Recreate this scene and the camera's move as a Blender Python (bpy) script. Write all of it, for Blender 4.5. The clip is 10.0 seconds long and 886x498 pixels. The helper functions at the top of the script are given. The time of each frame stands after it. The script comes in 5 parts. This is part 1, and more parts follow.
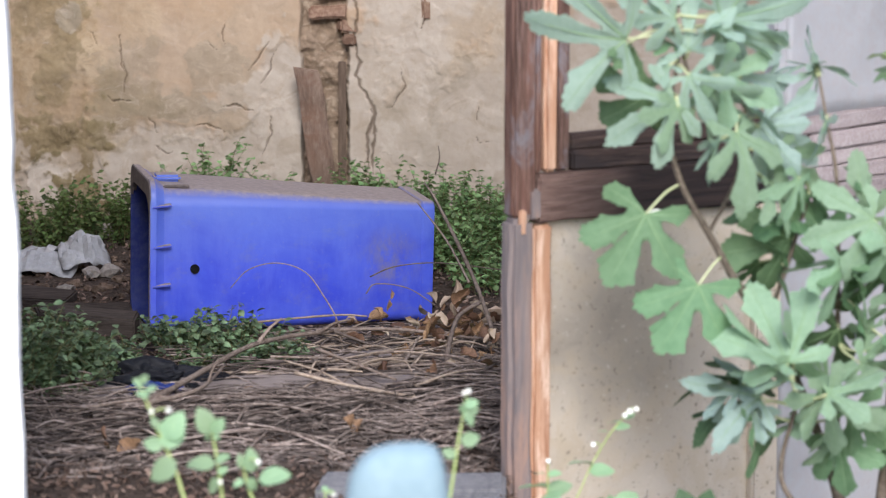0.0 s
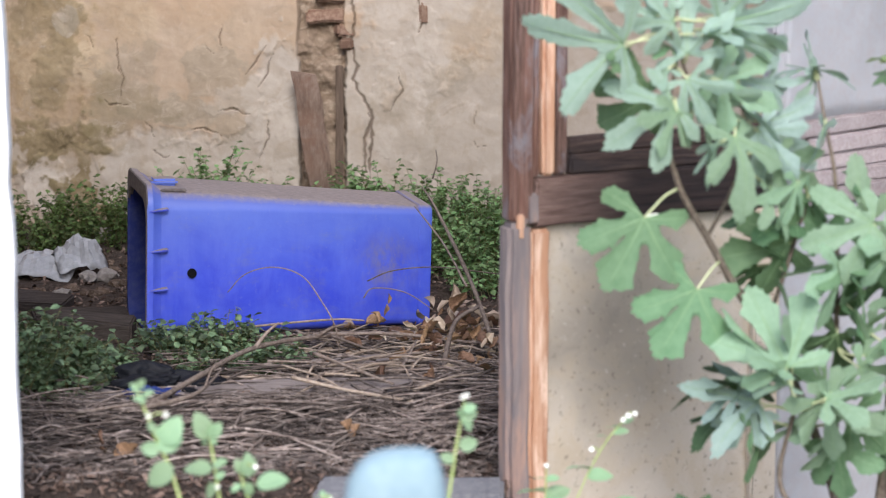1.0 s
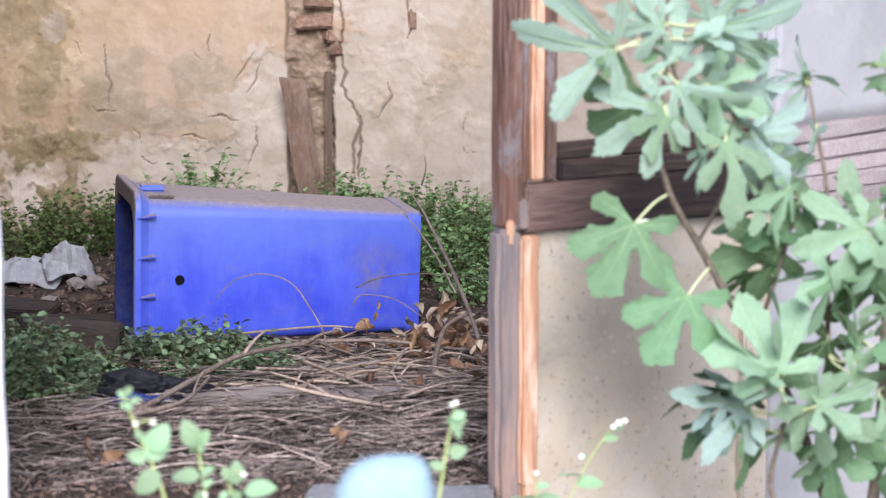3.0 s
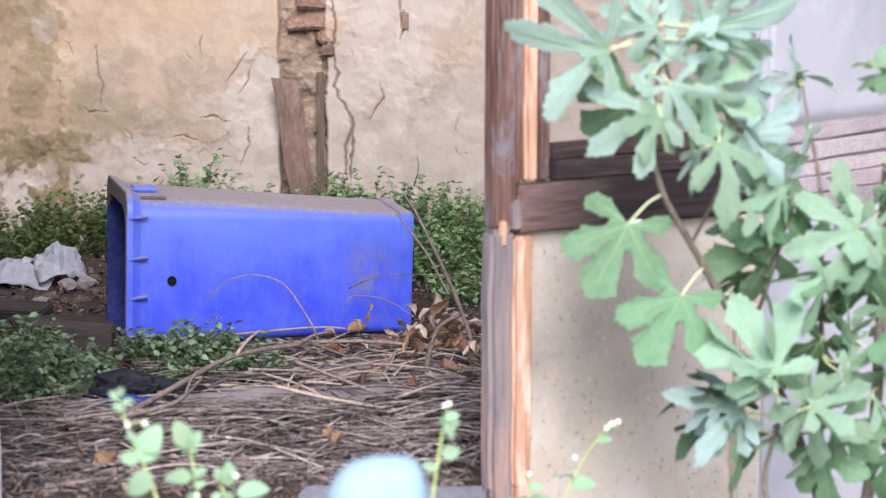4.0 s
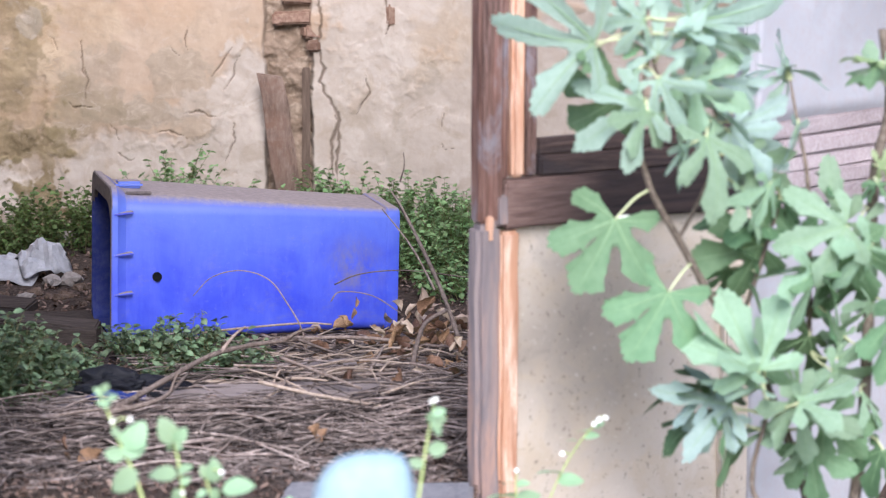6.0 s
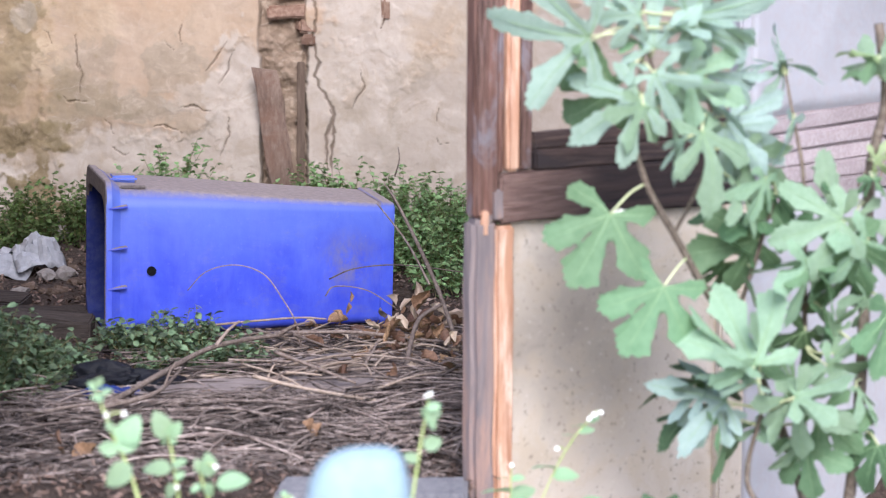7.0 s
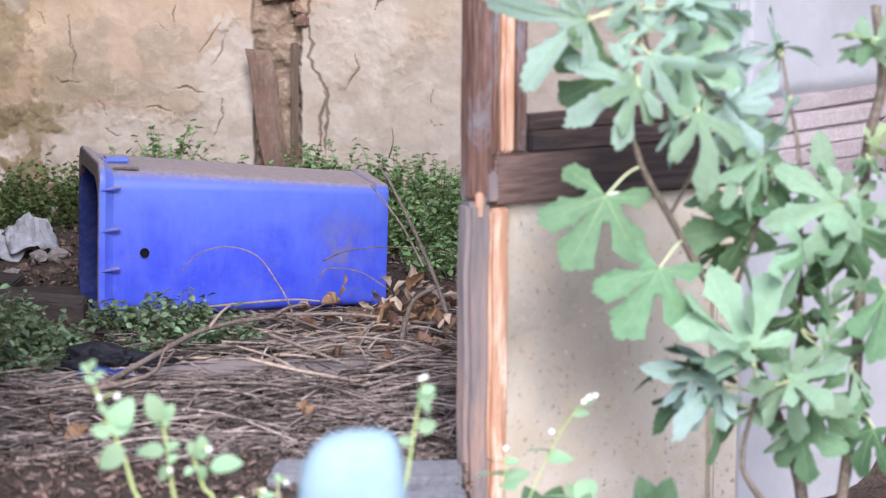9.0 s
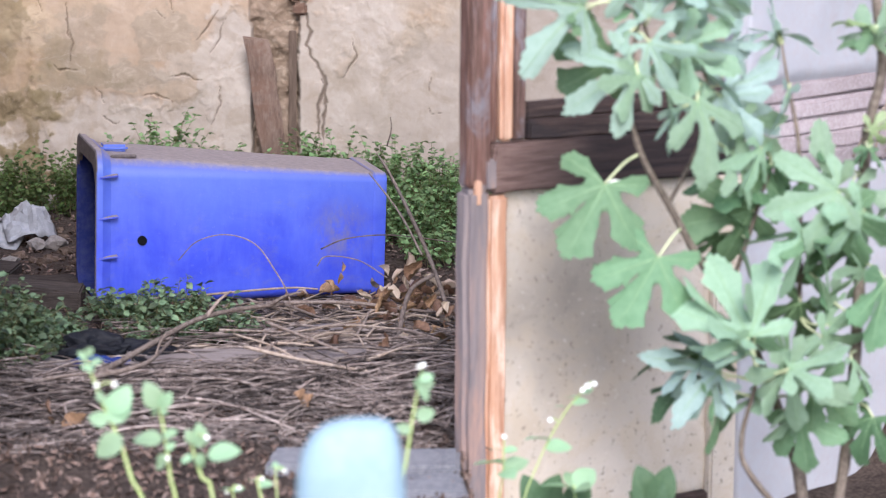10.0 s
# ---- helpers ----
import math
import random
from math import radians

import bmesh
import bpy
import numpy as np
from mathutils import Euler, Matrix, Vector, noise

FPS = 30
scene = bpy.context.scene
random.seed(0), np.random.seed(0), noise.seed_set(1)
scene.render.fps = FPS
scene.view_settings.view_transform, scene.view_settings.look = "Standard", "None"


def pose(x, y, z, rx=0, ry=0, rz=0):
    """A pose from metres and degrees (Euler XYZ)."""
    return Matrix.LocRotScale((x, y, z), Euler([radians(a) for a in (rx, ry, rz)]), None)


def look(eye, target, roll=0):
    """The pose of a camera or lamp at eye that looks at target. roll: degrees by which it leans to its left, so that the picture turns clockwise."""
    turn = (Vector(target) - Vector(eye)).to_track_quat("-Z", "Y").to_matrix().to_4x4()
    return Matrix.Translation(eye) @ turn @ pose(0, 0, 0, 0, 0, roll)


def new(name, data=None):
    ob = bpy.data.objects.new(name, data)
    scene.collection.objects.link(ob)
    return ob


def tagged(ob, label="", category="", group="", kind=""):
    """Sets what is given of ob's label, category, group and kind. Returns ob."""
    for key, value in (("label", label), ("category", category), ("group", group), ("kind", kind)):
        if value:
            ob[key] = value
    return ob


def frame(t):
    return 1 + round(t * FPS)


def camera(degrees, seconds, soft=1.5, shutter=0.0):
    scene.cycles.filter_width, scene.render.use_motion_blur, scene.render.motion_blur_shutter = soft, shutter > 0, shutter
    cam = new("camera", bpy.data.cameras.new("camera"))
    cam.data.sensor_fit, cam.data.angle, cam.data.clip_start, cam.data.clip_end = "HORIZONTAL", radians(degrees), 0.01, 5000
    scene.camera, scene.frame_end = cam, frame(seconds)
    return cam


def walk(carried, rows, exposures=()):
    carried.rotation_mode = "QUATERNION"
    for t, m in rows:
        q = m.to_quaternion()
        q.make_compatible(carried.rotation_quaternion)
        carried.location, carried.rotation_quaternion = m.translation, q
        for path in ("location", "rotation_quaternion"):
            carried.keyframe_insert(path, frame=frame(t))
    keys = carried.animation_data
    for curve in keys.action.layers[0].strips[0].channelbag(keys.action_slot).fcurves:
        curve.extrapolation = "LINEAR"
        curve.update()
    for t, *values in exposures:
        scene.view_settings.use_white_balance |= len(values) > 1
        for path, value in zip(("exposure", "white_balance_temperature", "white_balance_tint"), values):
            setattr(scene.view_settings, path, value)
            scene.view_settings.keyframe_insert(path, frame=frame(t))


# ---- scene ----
cam = camera(20.2, 10.0, soft=1.1)
cam.data.dof.use_dof = True
cam.data.dof.focus_distance = 8.0
cam.data.dof.aperture_fstop = 3.4
# seconds, place in metres, turn in degrees
ROWS = [
    (0.0, 0.0000, 0.0000, 1.6200, 79.800, -0.000, 0.000),
    (0.5, -0.0012, 0.0090, 1.6184, 79.845, -0.019, -0.028),
    (1.0, -0.0024, 0.0145, 1.6171, 79.899, -0.026, -0.071),
    (1.5, -0.0019, 0.0214, 1.6156, 79.947, -0.008, -0.114),
    (2.0, -0.0020, 0.0293, 1.6132, 80.000, 0.011, -0.182),
    (2.5, -0.0022, 0.0373, 1.6112, 80.039, -0.021, -0.248),
    (4.0, -0.0052, 0.0578, 1.6048, 80.104, -0.061, -0.516),
    (4.5, -0.0055, 0.0645, 1.6032, 80.098, -0.079, -0.602),
    (5.0, -0.0062, 0.0711, 1.6013, 80.083, -0.092, -0.694),
    (5.5, -0.0065, 0.0774, 1.6002, 80.055, -0.086, -0.775),
    (7.0, -0.0074, 0.0918, 1.5947, 79.911, -0.186, -0.954),
    (7.5, -0.0094, 0.0978, 1.5929, 79.836, -0.225, -1.009),
    (8.0, -0.0099, 0.1022, 1.5921, 79.737, -0.251, -1.048),
    (8.5, -0.0094, 0.1081, 1.5916, 79.625, -0.257, -1.072),
    (9.0, -0.0103, 0.1139, 1.5907, 79.499, -0.306, -1.097),
    (9.5, -0.0109, 0.1192, 1.5885, 79.383, -0.346, -1.117),
    (10.0, -0.0115, 0.1277, 1.5861, 79.241, -0.369, -1.138),
]
walk(cam, [(t, pose(x, y, z, rx, ry, rz)) for t, x, y, z, rx, ry, rz in ROWS],
     [(0.0, 0.91, 6080, 13), (1.0, 0.93, 6080, 13), (2.0, 1.11, 6020, 14), (3.0, 1.26, 5950, 16), (4.0, 1.33, 5880, 18), (10.0, 1.28, 5820, 18)])

# ---- light: bright hazy sky over a roofless ruin ----
world = bpy.data.worlds.new("sky")
scene.world = world
world.use_nodes = True
wn, wl = world.node_tree.nodes, world.node_tree.links
sky = wn.new("ShaderNodeTexSky")
sky.sky_type = "NISHITA"
sky.sun_disc = False
sky.sun_elevation, sky.sun_rotation = radians(41), radians(174)
sky.dust_density, sky.air_density, sky.ozone_density = 2.0, 1.0, 1.0
wl.new(sky.outputs[0], wn["Background"].inputs[0])
wn["Background"].inputs[1].default_value = 0.15
sun = new("sun", bpy.data.lights.new("sun", "SUN"))
sun.data.energy, sun.data.angle, sun.data.color = 2.2, radians(32), (1.0, 0.97, 0.92)
sun.matrix_world = look((0.9, -2.6, 8.6), (0, 6.5, 0.3))

rng = random.Random(7)


# ---- materials ----
class Nodes:
    """A node material being put together."""

    def __init__(self, name):
        self.mat = bpy.data.materials.new(name)
        self.mat.use_nodes = True
        self.t = self.mat.node_tree
        self.bsdf = self.t.nodes["Principled BSDF"]
        self.out = self.t.nodes["Material Output"]

    def add(self, kind, **inputs):
        n = self.t.nodes.new(kind)
        for k, v in inputs.items():
            self.put(n.inputs[k.replace("_", " ")], v)
        return n

    def put(self, socket, v):
        if isinstance(v, bpy.types.NodeSocket):
            self.t.links.new(v, socket)
        else:
            socket.default_value = v

    def place(self, local=False):
        if local:
            return self.add("ShaderNodeTexCoord").outputs["Object"]
        return self.add("ShaderNodeNewGeometry").outputs["Position"]

    def stretch(self, vec, s):
        m = self.add("ShaderNodeMapping", Vector=vec)
        m.inputs["Scale"].default_value = s
        return m.outputs[0]

    def noise(self, vec, scale, detail=5.0, rough=0.6, distortion=0.0):
        n = self.add("ShaderNodeTexNoise", Vector=vec, Scale=scale, Detail=detail, Roughness=rough, Distortion=distortion)
        return n.outputs["Fac"]

    def ramp(self, fac, lo, hi):
        n = self.add("ShaderNodeMapRange", Value=fac)
        n.inputs["From Min"].default_value, n.inputs["From Max"].default_value = lo, hi
        return n.outputs[0]

    def mix(self, fac, a, b, blend="MIX"):
        n = self.t.nodes.new("ShaderNodeMix")
        n.data_type, n.blend_type = "RGBA", blend
        self.put(n.inputs[0], fac)
        for s, v in ((n.inputs[6], a), (n.inputs[7], b)):
            self.put(s, v if isinstance(v, bpy.types.NodeSocket) else (*v, 1.0))
        return n.outputs[2]

    def math(self, op, a, b):
        n = self.t.nodes.new("ShaderNodeMath")
        n.operation = op
        self.put(n.inputs[0], a)
        self.put(n.inputs[1], b)
        return n.outputs[0]

    def bump(self, height, strength, distance):
        n = self.add("ShaderNodeBump", Height=height, Strength=strength, Distance=distance)
        self.put(self.bsdf.inputs["Normal"], n.outputs[0])

    def done(self, color, rough=0.8, spec=0.3, metal=0.0):
        self.put(self.bsdf.inputs["Base Color"], color)
        self.put(self.bsdf.inputs["Roughness"], rough)
        self.put(self.bsdf.inputs["Specular IOR Level"], spec)
        self.put(self.bsdf.inputs["Metallic"], metal)
        return self.mat


def rough_surface(name, dark, mid, light, scale=6.0, fine=60.0, rough=0.85, spec=0.25, bump=0.4, dist=0.004, stretch=(1, 1, 1), local=False, vary=0.0, island=False, patch=None):
    """Two scales of colour change, grain and relief."""
    n = Nodes(name)
    v = n.stretch(n.place(local), stretch)
    big, small = n.noise(v, scale, 6.0, 0.62, 0.4), n.noise(v, fine, 5.0, 0.65)
    c = n.mix(n.ramp(big, 0.32, 0.68), dark, mid)
    c = n.mix(n.ramp(small, 0.42, 0.8), c, light)
    if patch:
        where = n.noise(n.stretch(n.place(local), patch[1]), 1.0, 7, 0.7, 0.8)
        c = n.mix(n.math("MULTIPLY", n.ramp(where, 0.50, 0.62), 0.85), c, patch[0])
    if vary:
        if island:
            r = n.add("ShaderNodeNewGeometry").outputs["Random Per Island"]
        else:
            r = n.add("ShaderNodeObjectInfo").outputs["Random"]
        h = n.add("ShaderNodeHueSaturation", Color=c, Value=n.math("ADD", n.math("MULTIPLY", r, 2 * vary), 1 - vary))
        h.inputs["Saturation"].default_value = 1.0
        c = h.outputs[0]
    n.bump(n.math("ADD", small, n.math("MULTIPLY", big, 0.6)), bump, dist)
    return n.done(c, n.ramp(small, -1.5, 1.6) if rough is None else rough, spec)


def leaf_surface(name, dark, light, gloss=0.45, through_light=0.35, vary=0.25, spec=0.5, scale=25.0, island=False):
    """A leaf: reflects at its face and lets some light through."""
    n = Nodes(name)
    v = n.place(True)
    c = n.mix(n.ramp(n.noise(v, scale, 4.0), 0.3, 0.7), dark, light)
    r = n.add("ShaderNodeNewGeometry").outputs["Random Per Island"] if island else n.add("ShaderNodeObjectInfo").outputs["Random"]
    h = n.add("ShaderNodeHueSaturation", Color=c, Value=n.math("ADD", n.math("MULTIPLY", r, 2 * vary), 1 - vary))
    h.inputs["Saturation"].default_value = 1.0
    n.put(h.inputs["Hue"], n.math("ADD", n.math("MULTIPLY", r, 0.03), 0.487))
    c = h.outputs[0]
    n.bump(n.noise(v, scale * 6, 3.0), 0.25, 0.002)
    n.done(c, gloss, spec)
    t = n.add("ShaderNodeBsdfTranslucent", Color=n.mix(0.4, c, (0.36, 0.5, 0.16)))
    m = n.add("ShaderNodeMixShader", Fac=through_light)
    n.put(m.inputs[1], n.bsdf.outputs[0])
    n.put(m.inputs[2], t.outputs[0])
    n.put(n.out.inputs[0], m.outputs[0])
    return n.mat


def plaster_wall():
    """Old lime plaster: peach skin, grey-white under-coat, ochre damp and bare brown wall."""
    n = Nodes("old_plaster")
    v = n.place()

    def layer(key):
        a = n.add("ShaderNodeAttribute")
        a.attribute_name = key
        return a.outputs["Fac"]

    blot, mid, fine, grit = n.noise(v, 2.6, 6, 0.6, 0.8), n.noise(v, 9.0, 7, 0.65, 0.6), n.noise(v, 40.0, 6, 0.7), n.noise(v, 190.0, 4, 0.7)
    cloud, wisp = n.noise(v, 5.2, 8, 0.66, 1.2), n.noise(n.stretch(v, (1.0, 1.0, 1.5)), 15.0, 8, 0.7, 1.0)
    warm = n.mix(n.ramp(mid, 0.3, 0.7), (0.332, 0.245, 0.168), (0.372, 0.285, 0.205))
    warm = n.mix(n.math("MULTIPLY", n.ramp(cloud, 0.50, 0.66), 0.6), warm, (0.410, 0.318, 0.230))
    warm = n.mix(n.math("MULTIPLY", n.ramp(blot, 0.48, 0.66), 0.5), warm, (0.350, 0.232, 0.140))
    under = n.mix(n.ramp(mid, 0.32, 0.68), (0.320, 0.268, 0.212), (0.382, 0.326, 0.265))
    under = n.mix(n.math("MULTIPLY", n.ramp(cloud, 0.48, 0.62), 0.6), under, (0.420, 0.366, 0.308))
    ochre = n.mix(n.ramp(cloud, 0.38, 0.62), (0.290, 0.205, 0.118), (0.420, 0.325, 0.215))
    ochre = n.mix(n.math("MULTIPLY", n.ramp(wisp, 0.52, 0.64), 0.6), ochre, (0.180, 0.122, 0.062))
    olive = n.mix(n.ramp(mid, 0.36, 0.64), (0.105, 0.082, 0.042), (0.230, 0.178, 0.098))
    core = n.mix(n.ramp(mid, 0.35, 0.65), (0.150, 0.105, 0.060), (0.265, 0.195, 0.120))
    c = n.mix(layer("grey"), warm, under)
    c = n.mix(layer("ochre"), c, ochre)
    c = n.mix(n.math("MULTIPLY", layer("stain"), 0.85), c, n.mix(n.ramp(wisp, 0.4, 0.62), (0.215, 0.182, 0.132), (0.300, 0.250, 0.185)))
    c = n.mix(n.math("MULTIPLY", layer("pale"), 0.9), c, n.mix(n.ramp(cloud, 0.4, 0.6), (0.360, 0.308, 0.250), (0.440, 0.382, 0.318)))
    c = n.mix(layer("olive"), c, olive)
    c = n.mix(n.math("MULTIPLY", layer("lost"), 0.35), c, core)
    damp = n.noise(v, 6.6, 9, 0.72, 1.8)
    c = n.mix(n.math("MULTIPLY", n.ramp(damp, 0.52, 0.64), 0.45), c, (0.270, 0.215, 0.152))
    c = n.mix(n.math("MULTIPLY", n.ramp(wisp, 0.56, 0.68), 0.30), c, (0.47, 0.40, 0.33))
    rubbly = n.mix(n.ramp(mid, 0.35, 0.65), (0.150, 0.105, 0.070), (0.255, 0.190, 0.135))
    rubbly = n.mix(n.math("MULTIPLY", n.ramp(wisp, 0.5, 0.64), 0.7), rubbly, (0.33, 0.265, 0.195))
    c = n.mix(layer("chase"), c, rubbly)
    streak = n.noise(n.stretch(v, (14.0, 14.0, 1.6)), 1.0, 6, 0.65)
    c = n.mix(n.math("MULTIPLY", n.ramp(streak, 0.58, 0.78), 0.25), c, (0.30, 0.22, 0.14))
    c = n.mix(n.math("MULTIPLY", n.ramp(fine, 0.60, 0.72), 0.35), c, (0.26, 0.20, 0.13))
    c = n.mix(n.math("MULTIPLY", n.ramp(grit, 0.62, 0.8), 0.4), c, (0.24, 0.18, 0.12))
    c = n.mix(n.math("MULTIPLY", layer("crack"), 0.75), c, (0.085, 0.058, 0.038))
    n.bump(n.math("ADD", n.math("MULTIPLY", fine, 1.0), n.math("MULTIPLY", grit, 0.35)), 0.30, 0.005)
    return n.done(c, 0.93, 0.15)


def bin_plastic():
    """Faded blue polyethylene with settled dust on what faces up."""
    n = Nodes("blue_plastic")
    v = n.place()
    mid, fine = n.noise(v, 5.0, 6, 0.65, 0.5), n.noise(v, 55.0, 6, 0.7)
    streak = n.noise(n.stretch(v, (9.0, 9.0, 2.0)), 1.4, 6, 0.7)
    c = n.mix(n.ramp(mid, 0.3, 0.7), (0.036, 0.056, 0.57), (0.075, 0.120, 0.68))
    c = n.mix(n.math("MULTIPLY", n.ramp(streak, 0.42, 0.75), 0.20), c, (0.27, 0.33, 0.78))
    spot = n.ramp(n.noise(n.stretch(v, (2.2, 2.2, 3.4)), 3.2, 7, 0.72), 0.56, 0.72)
    c = n.mix(n.math("MULTIPLY", spot, 0.35), c, (0.20, 0.20, 0.30))
    # paler blue towards the top, broken up by noise
    high = n.add("ShaderNodeSeparateXYZ", Vector=n.place(True)).outputs[2]
    film = n.math("MULTIPLY", n.ramp(n.math("ADD", high, n.math("MULTIPLY", mid, 0.12)), 0.22, 0.46), 0.55)
    c = n.mix(film, c, (0.165, 0.255, 0.60))
    # a muddy smear towards the base
    off = n.add("ShaderNodeVectorMath", Vector=n.place(True))
    off.operation = "DISTANCE"
    off.inputs[1].default_value = (0.79, -0.18, 0.18)
    smear = n.math("MULTIPLY", n.ramp(off.outputs["Value"], 0.13, 0.02), n.ramp(n.noise(n.stretch(v, (1.0, 1.0, 0.6)), 16.0, 6, 0.7), 0.42, 0.62))
    c = n.mix(n.math("MULTIPLY", smear, 0.75), c, (0.22, 0.20, 0.22))
    up = n.add("ShaderNodeSeparateXYZ", Vector=n.add("ShaderNodeNewGeometry").outputs["Normal"]).outputs[2]
    grime = n.math("MULTIPLY", n.ramp(n.math("ADD", up, n.math("MULTIPLY", mid, 0.3)), 0.30, 0.75), 0.6)
    c = n.mix(grime, c, (0.085, 0.105, 0.34))
    dust = n.math("MULTIPLY", n.ramp(n.math("ADD", up, n.math("MULTIPLY", fine, 0.35)), 0.74, 1.14), 0.95)
    c = n.mix(dust, c, n.mix(n.ramp(fine, 0.3, 0.7), (0.22, 0.175, 0.145), (0.34, 0.28, 0.24)))
    c = n.mix(n.math("MULTIPLY", n.ramp(fine, 0.6, 0.75), 0.25), c, (0.30, 0.30, 0.42))
    n.bump(fine, 0.12, 0.003)
    return n.done(c, n.math("ADD", n.math("MULTIPLY", dust, 0.5), 0.40), 0.45)


def stained_panel():
    """Beige board, grey with mould in its middle, specked and rubbed."""
    n = Nodes("stained_panel")
    v = n.place(True)
    big, mid, fine = n.noise(v, 2.4, 6, 0.62, 0.4), n.noise(v, 11.0, 7, 0.66, 0.8), n.noise(v, 60.0, 5, 0.65)
    c = n.mix(n.ramp(big, 0.32, 0.68), (0.46, 0.40, 0.32), (0.60, 0.53, 0.44))
    c = n.mix(n.math("MULTIPLY", n.ramp(mid, 0.44, 0.62), 0.6), c, (0.47, 0.385, 0.275))
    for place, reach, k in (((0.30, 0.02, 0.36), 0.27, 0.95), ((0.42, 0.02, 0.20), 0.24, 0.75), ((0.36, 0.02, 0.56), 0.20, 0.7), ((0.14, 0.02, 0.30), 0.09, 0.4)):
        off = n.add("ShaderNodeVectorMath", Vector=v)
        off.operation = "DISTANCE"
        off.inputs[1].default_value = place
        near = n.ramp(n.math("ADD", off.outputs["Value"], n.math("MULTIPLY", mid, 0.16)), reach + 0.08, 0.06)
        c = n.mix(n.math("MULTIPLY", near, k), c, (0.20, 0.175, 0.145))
    c = n.mix(n.math("MULTIPLY", n.ramp(fine, 0.59, 0.68), 0.7), c, (0.15, 0.125, 0.10))
    c = n.mix(n.math("MULTIPLY", n.ramp(fine, 0.38, 0.30), 0.35), c, (0.66, 0.60, 0.52))
    n.bump(n.math("ADD", fine, mid), 0.30, 0.004)
    return n.done(c, 0.85, 0.25)


PLASTER = plaster_wall()
BLUE = bin_plastic()
RIM = rough_surface("dusty_rim", (0.10, 0.085, 0.085), (0.17, 0.145, 0.13), (0.24, 0.20, 0.175), 9, 70, 0.8, bump=0.2)
# Darker copy of the bin's blue; the mouth's shade is in the colour.
BIN_INSIDE_SHADE = rough_surface("blue_plastic_inside_shade", (0.012, 0.02, 0.11), (0.02, 0.032, 0.17), (0.05, 0.06, 0.16), 6, 50, 0.7, bump=0.15)
# Near-black colour that stands for the shade in the bin's hole.
BLACK = rough_surface("black_hole_shade", (0.004, 0.004, 0.005), (0.008, 0.008, 0.01), (0.012, 0.012, 0.014), 9, 60, 0.9, 0.1)
WHITEWASH = rough_surface("whitewash", (0.87, 0.86, 0.83), (0.91, 0.90, 0.88), (0.84, 0.82, 0.78), 3, 55, 0.9, 0.15, 0.4, 0.006)
PALE_WALL = rough_surface("pale_limewash", (0.325, 0.330, 0.350), (0.380, 0.385, 0.405), (0.355, 0.335, 0.335), 2.2, 45, 0.9, 0.15, 0.35, 0.005)
DARK_WOOD = rough_surface("weathered_brown_wood", (0.032, 0.018, 0.014), (0.165, 0.082, 0.060), (0.27, 0.17, 0.135), 2.0, 9.0, 0.7, 0.3, 0.6, 0.006, (15, 15, 1.0), patch=((0.20, 0.185, 0.20), (9, 9, 3.5)))
DARK_WOOD_X = rough_surface("weathered_brown_rail_wood", (0.015, 0.011, 0.011), (0.055, 0.034, 0.028), (0.12, 0.08, 0.065), 2.0, 9.0, 0.7, 0.3, 0.8, 0.008, (1.1, 1.1, 30), patch=((0.035, 0.027, 0.027), (3.0, 3.0, 6)))


def pale_end_rail():
    """Dark brown board, a paler brown towards one end."""
    n = Nodes("pale_end_rail_wood")
    v = n.stretch(n.place(True), (1.3, 1.3, 24.0))
    big, small = n.noise(v, 2.0, 6, 0.62, 0.4), n.noise(v, 9.0, 5, 0.65)
    dark = n.mix(n.ramp(big, 0.35, 0.65), (0.010, 0.008, 0.009), (0.042, 0.027, 0.023))
    bare = n.mix(n.ramp(small, 0.35, 0.65), (0.120, 0.070, 0.055), (0.265, 0.175, 0.145))
    along = n.add("ShaderNodeSeparateXYZ", Vector=n.place(True)).outputs[0]
    # share of the paler brown, most near the free edge
    worn = n.ramp(n.math("ADD", along, n.math("MULTIPLY", big, 0.30)), 0.50, 0.22)
    n.bump(n.math("ADD", small, big), 0.6, 0.006)
    return n.done(n.mix(worn, dark, bare), 0.7, 0.3)


PALE_END_RAIL = pale_end_rail()
ORANGE_WOOD = rough_surface("bare_orange_wood", (0.34, 0.17, 0.10), (0.50, 0.275, 0.165), (0.72, 0.50, 0.36), 2.0, 5.0, 0.75, 0.3, 0.6, 0.006, (13, 13, 0.9), patch=((0.78, 0.59, 0.46), (10, 10, 1.8)))
GREY_WOOD = rough_surface("grey_weathered_wood", (0.140, 0.120, 0.122), (0.205, 0.175, 0.172), (0.29, 0.235, 0.215), 2.0, 5.0, 0.85, 0.2, 0.6, 0.006, (12, 12, 0.9), patch=((0.34, 0.22, 0.17), (10, 10, 1.8)))
GREY_WOOD_X = rough_surface("grey_weathered_board_wood", (0.11, 0.09, 0.085), (0.19, 0.16, 0.15), (0.27, 0.23, 0.21), 2.0, 10.0, 0.85, 0.2, 0.7, 0.006, (1.2, 22, 22))
PLANK_WOOD = rough_surface("old_plank_wood", (0.115, 0.075, 0.055), (0.195, 0.135, 0.103), (0.27, 0.200, 0.155), 2.0, 9.0, 0.85, 0.2, 0.5, 0.005, (9, 9, 2.2), patch=((0.16, 0.095, 0.065), (9, 9, 7)))
BATTEN_WOOD = rough_surface("dark_batten_wood", (0.070, 0.048, 0.034), (0.120, 0.085, 0.062), (0.17, 0.125, 0.09), 2.0, 9.0, 0.85, 0.2, 0.5, 0.004, (12, 12, 1.2))
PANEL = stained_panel()
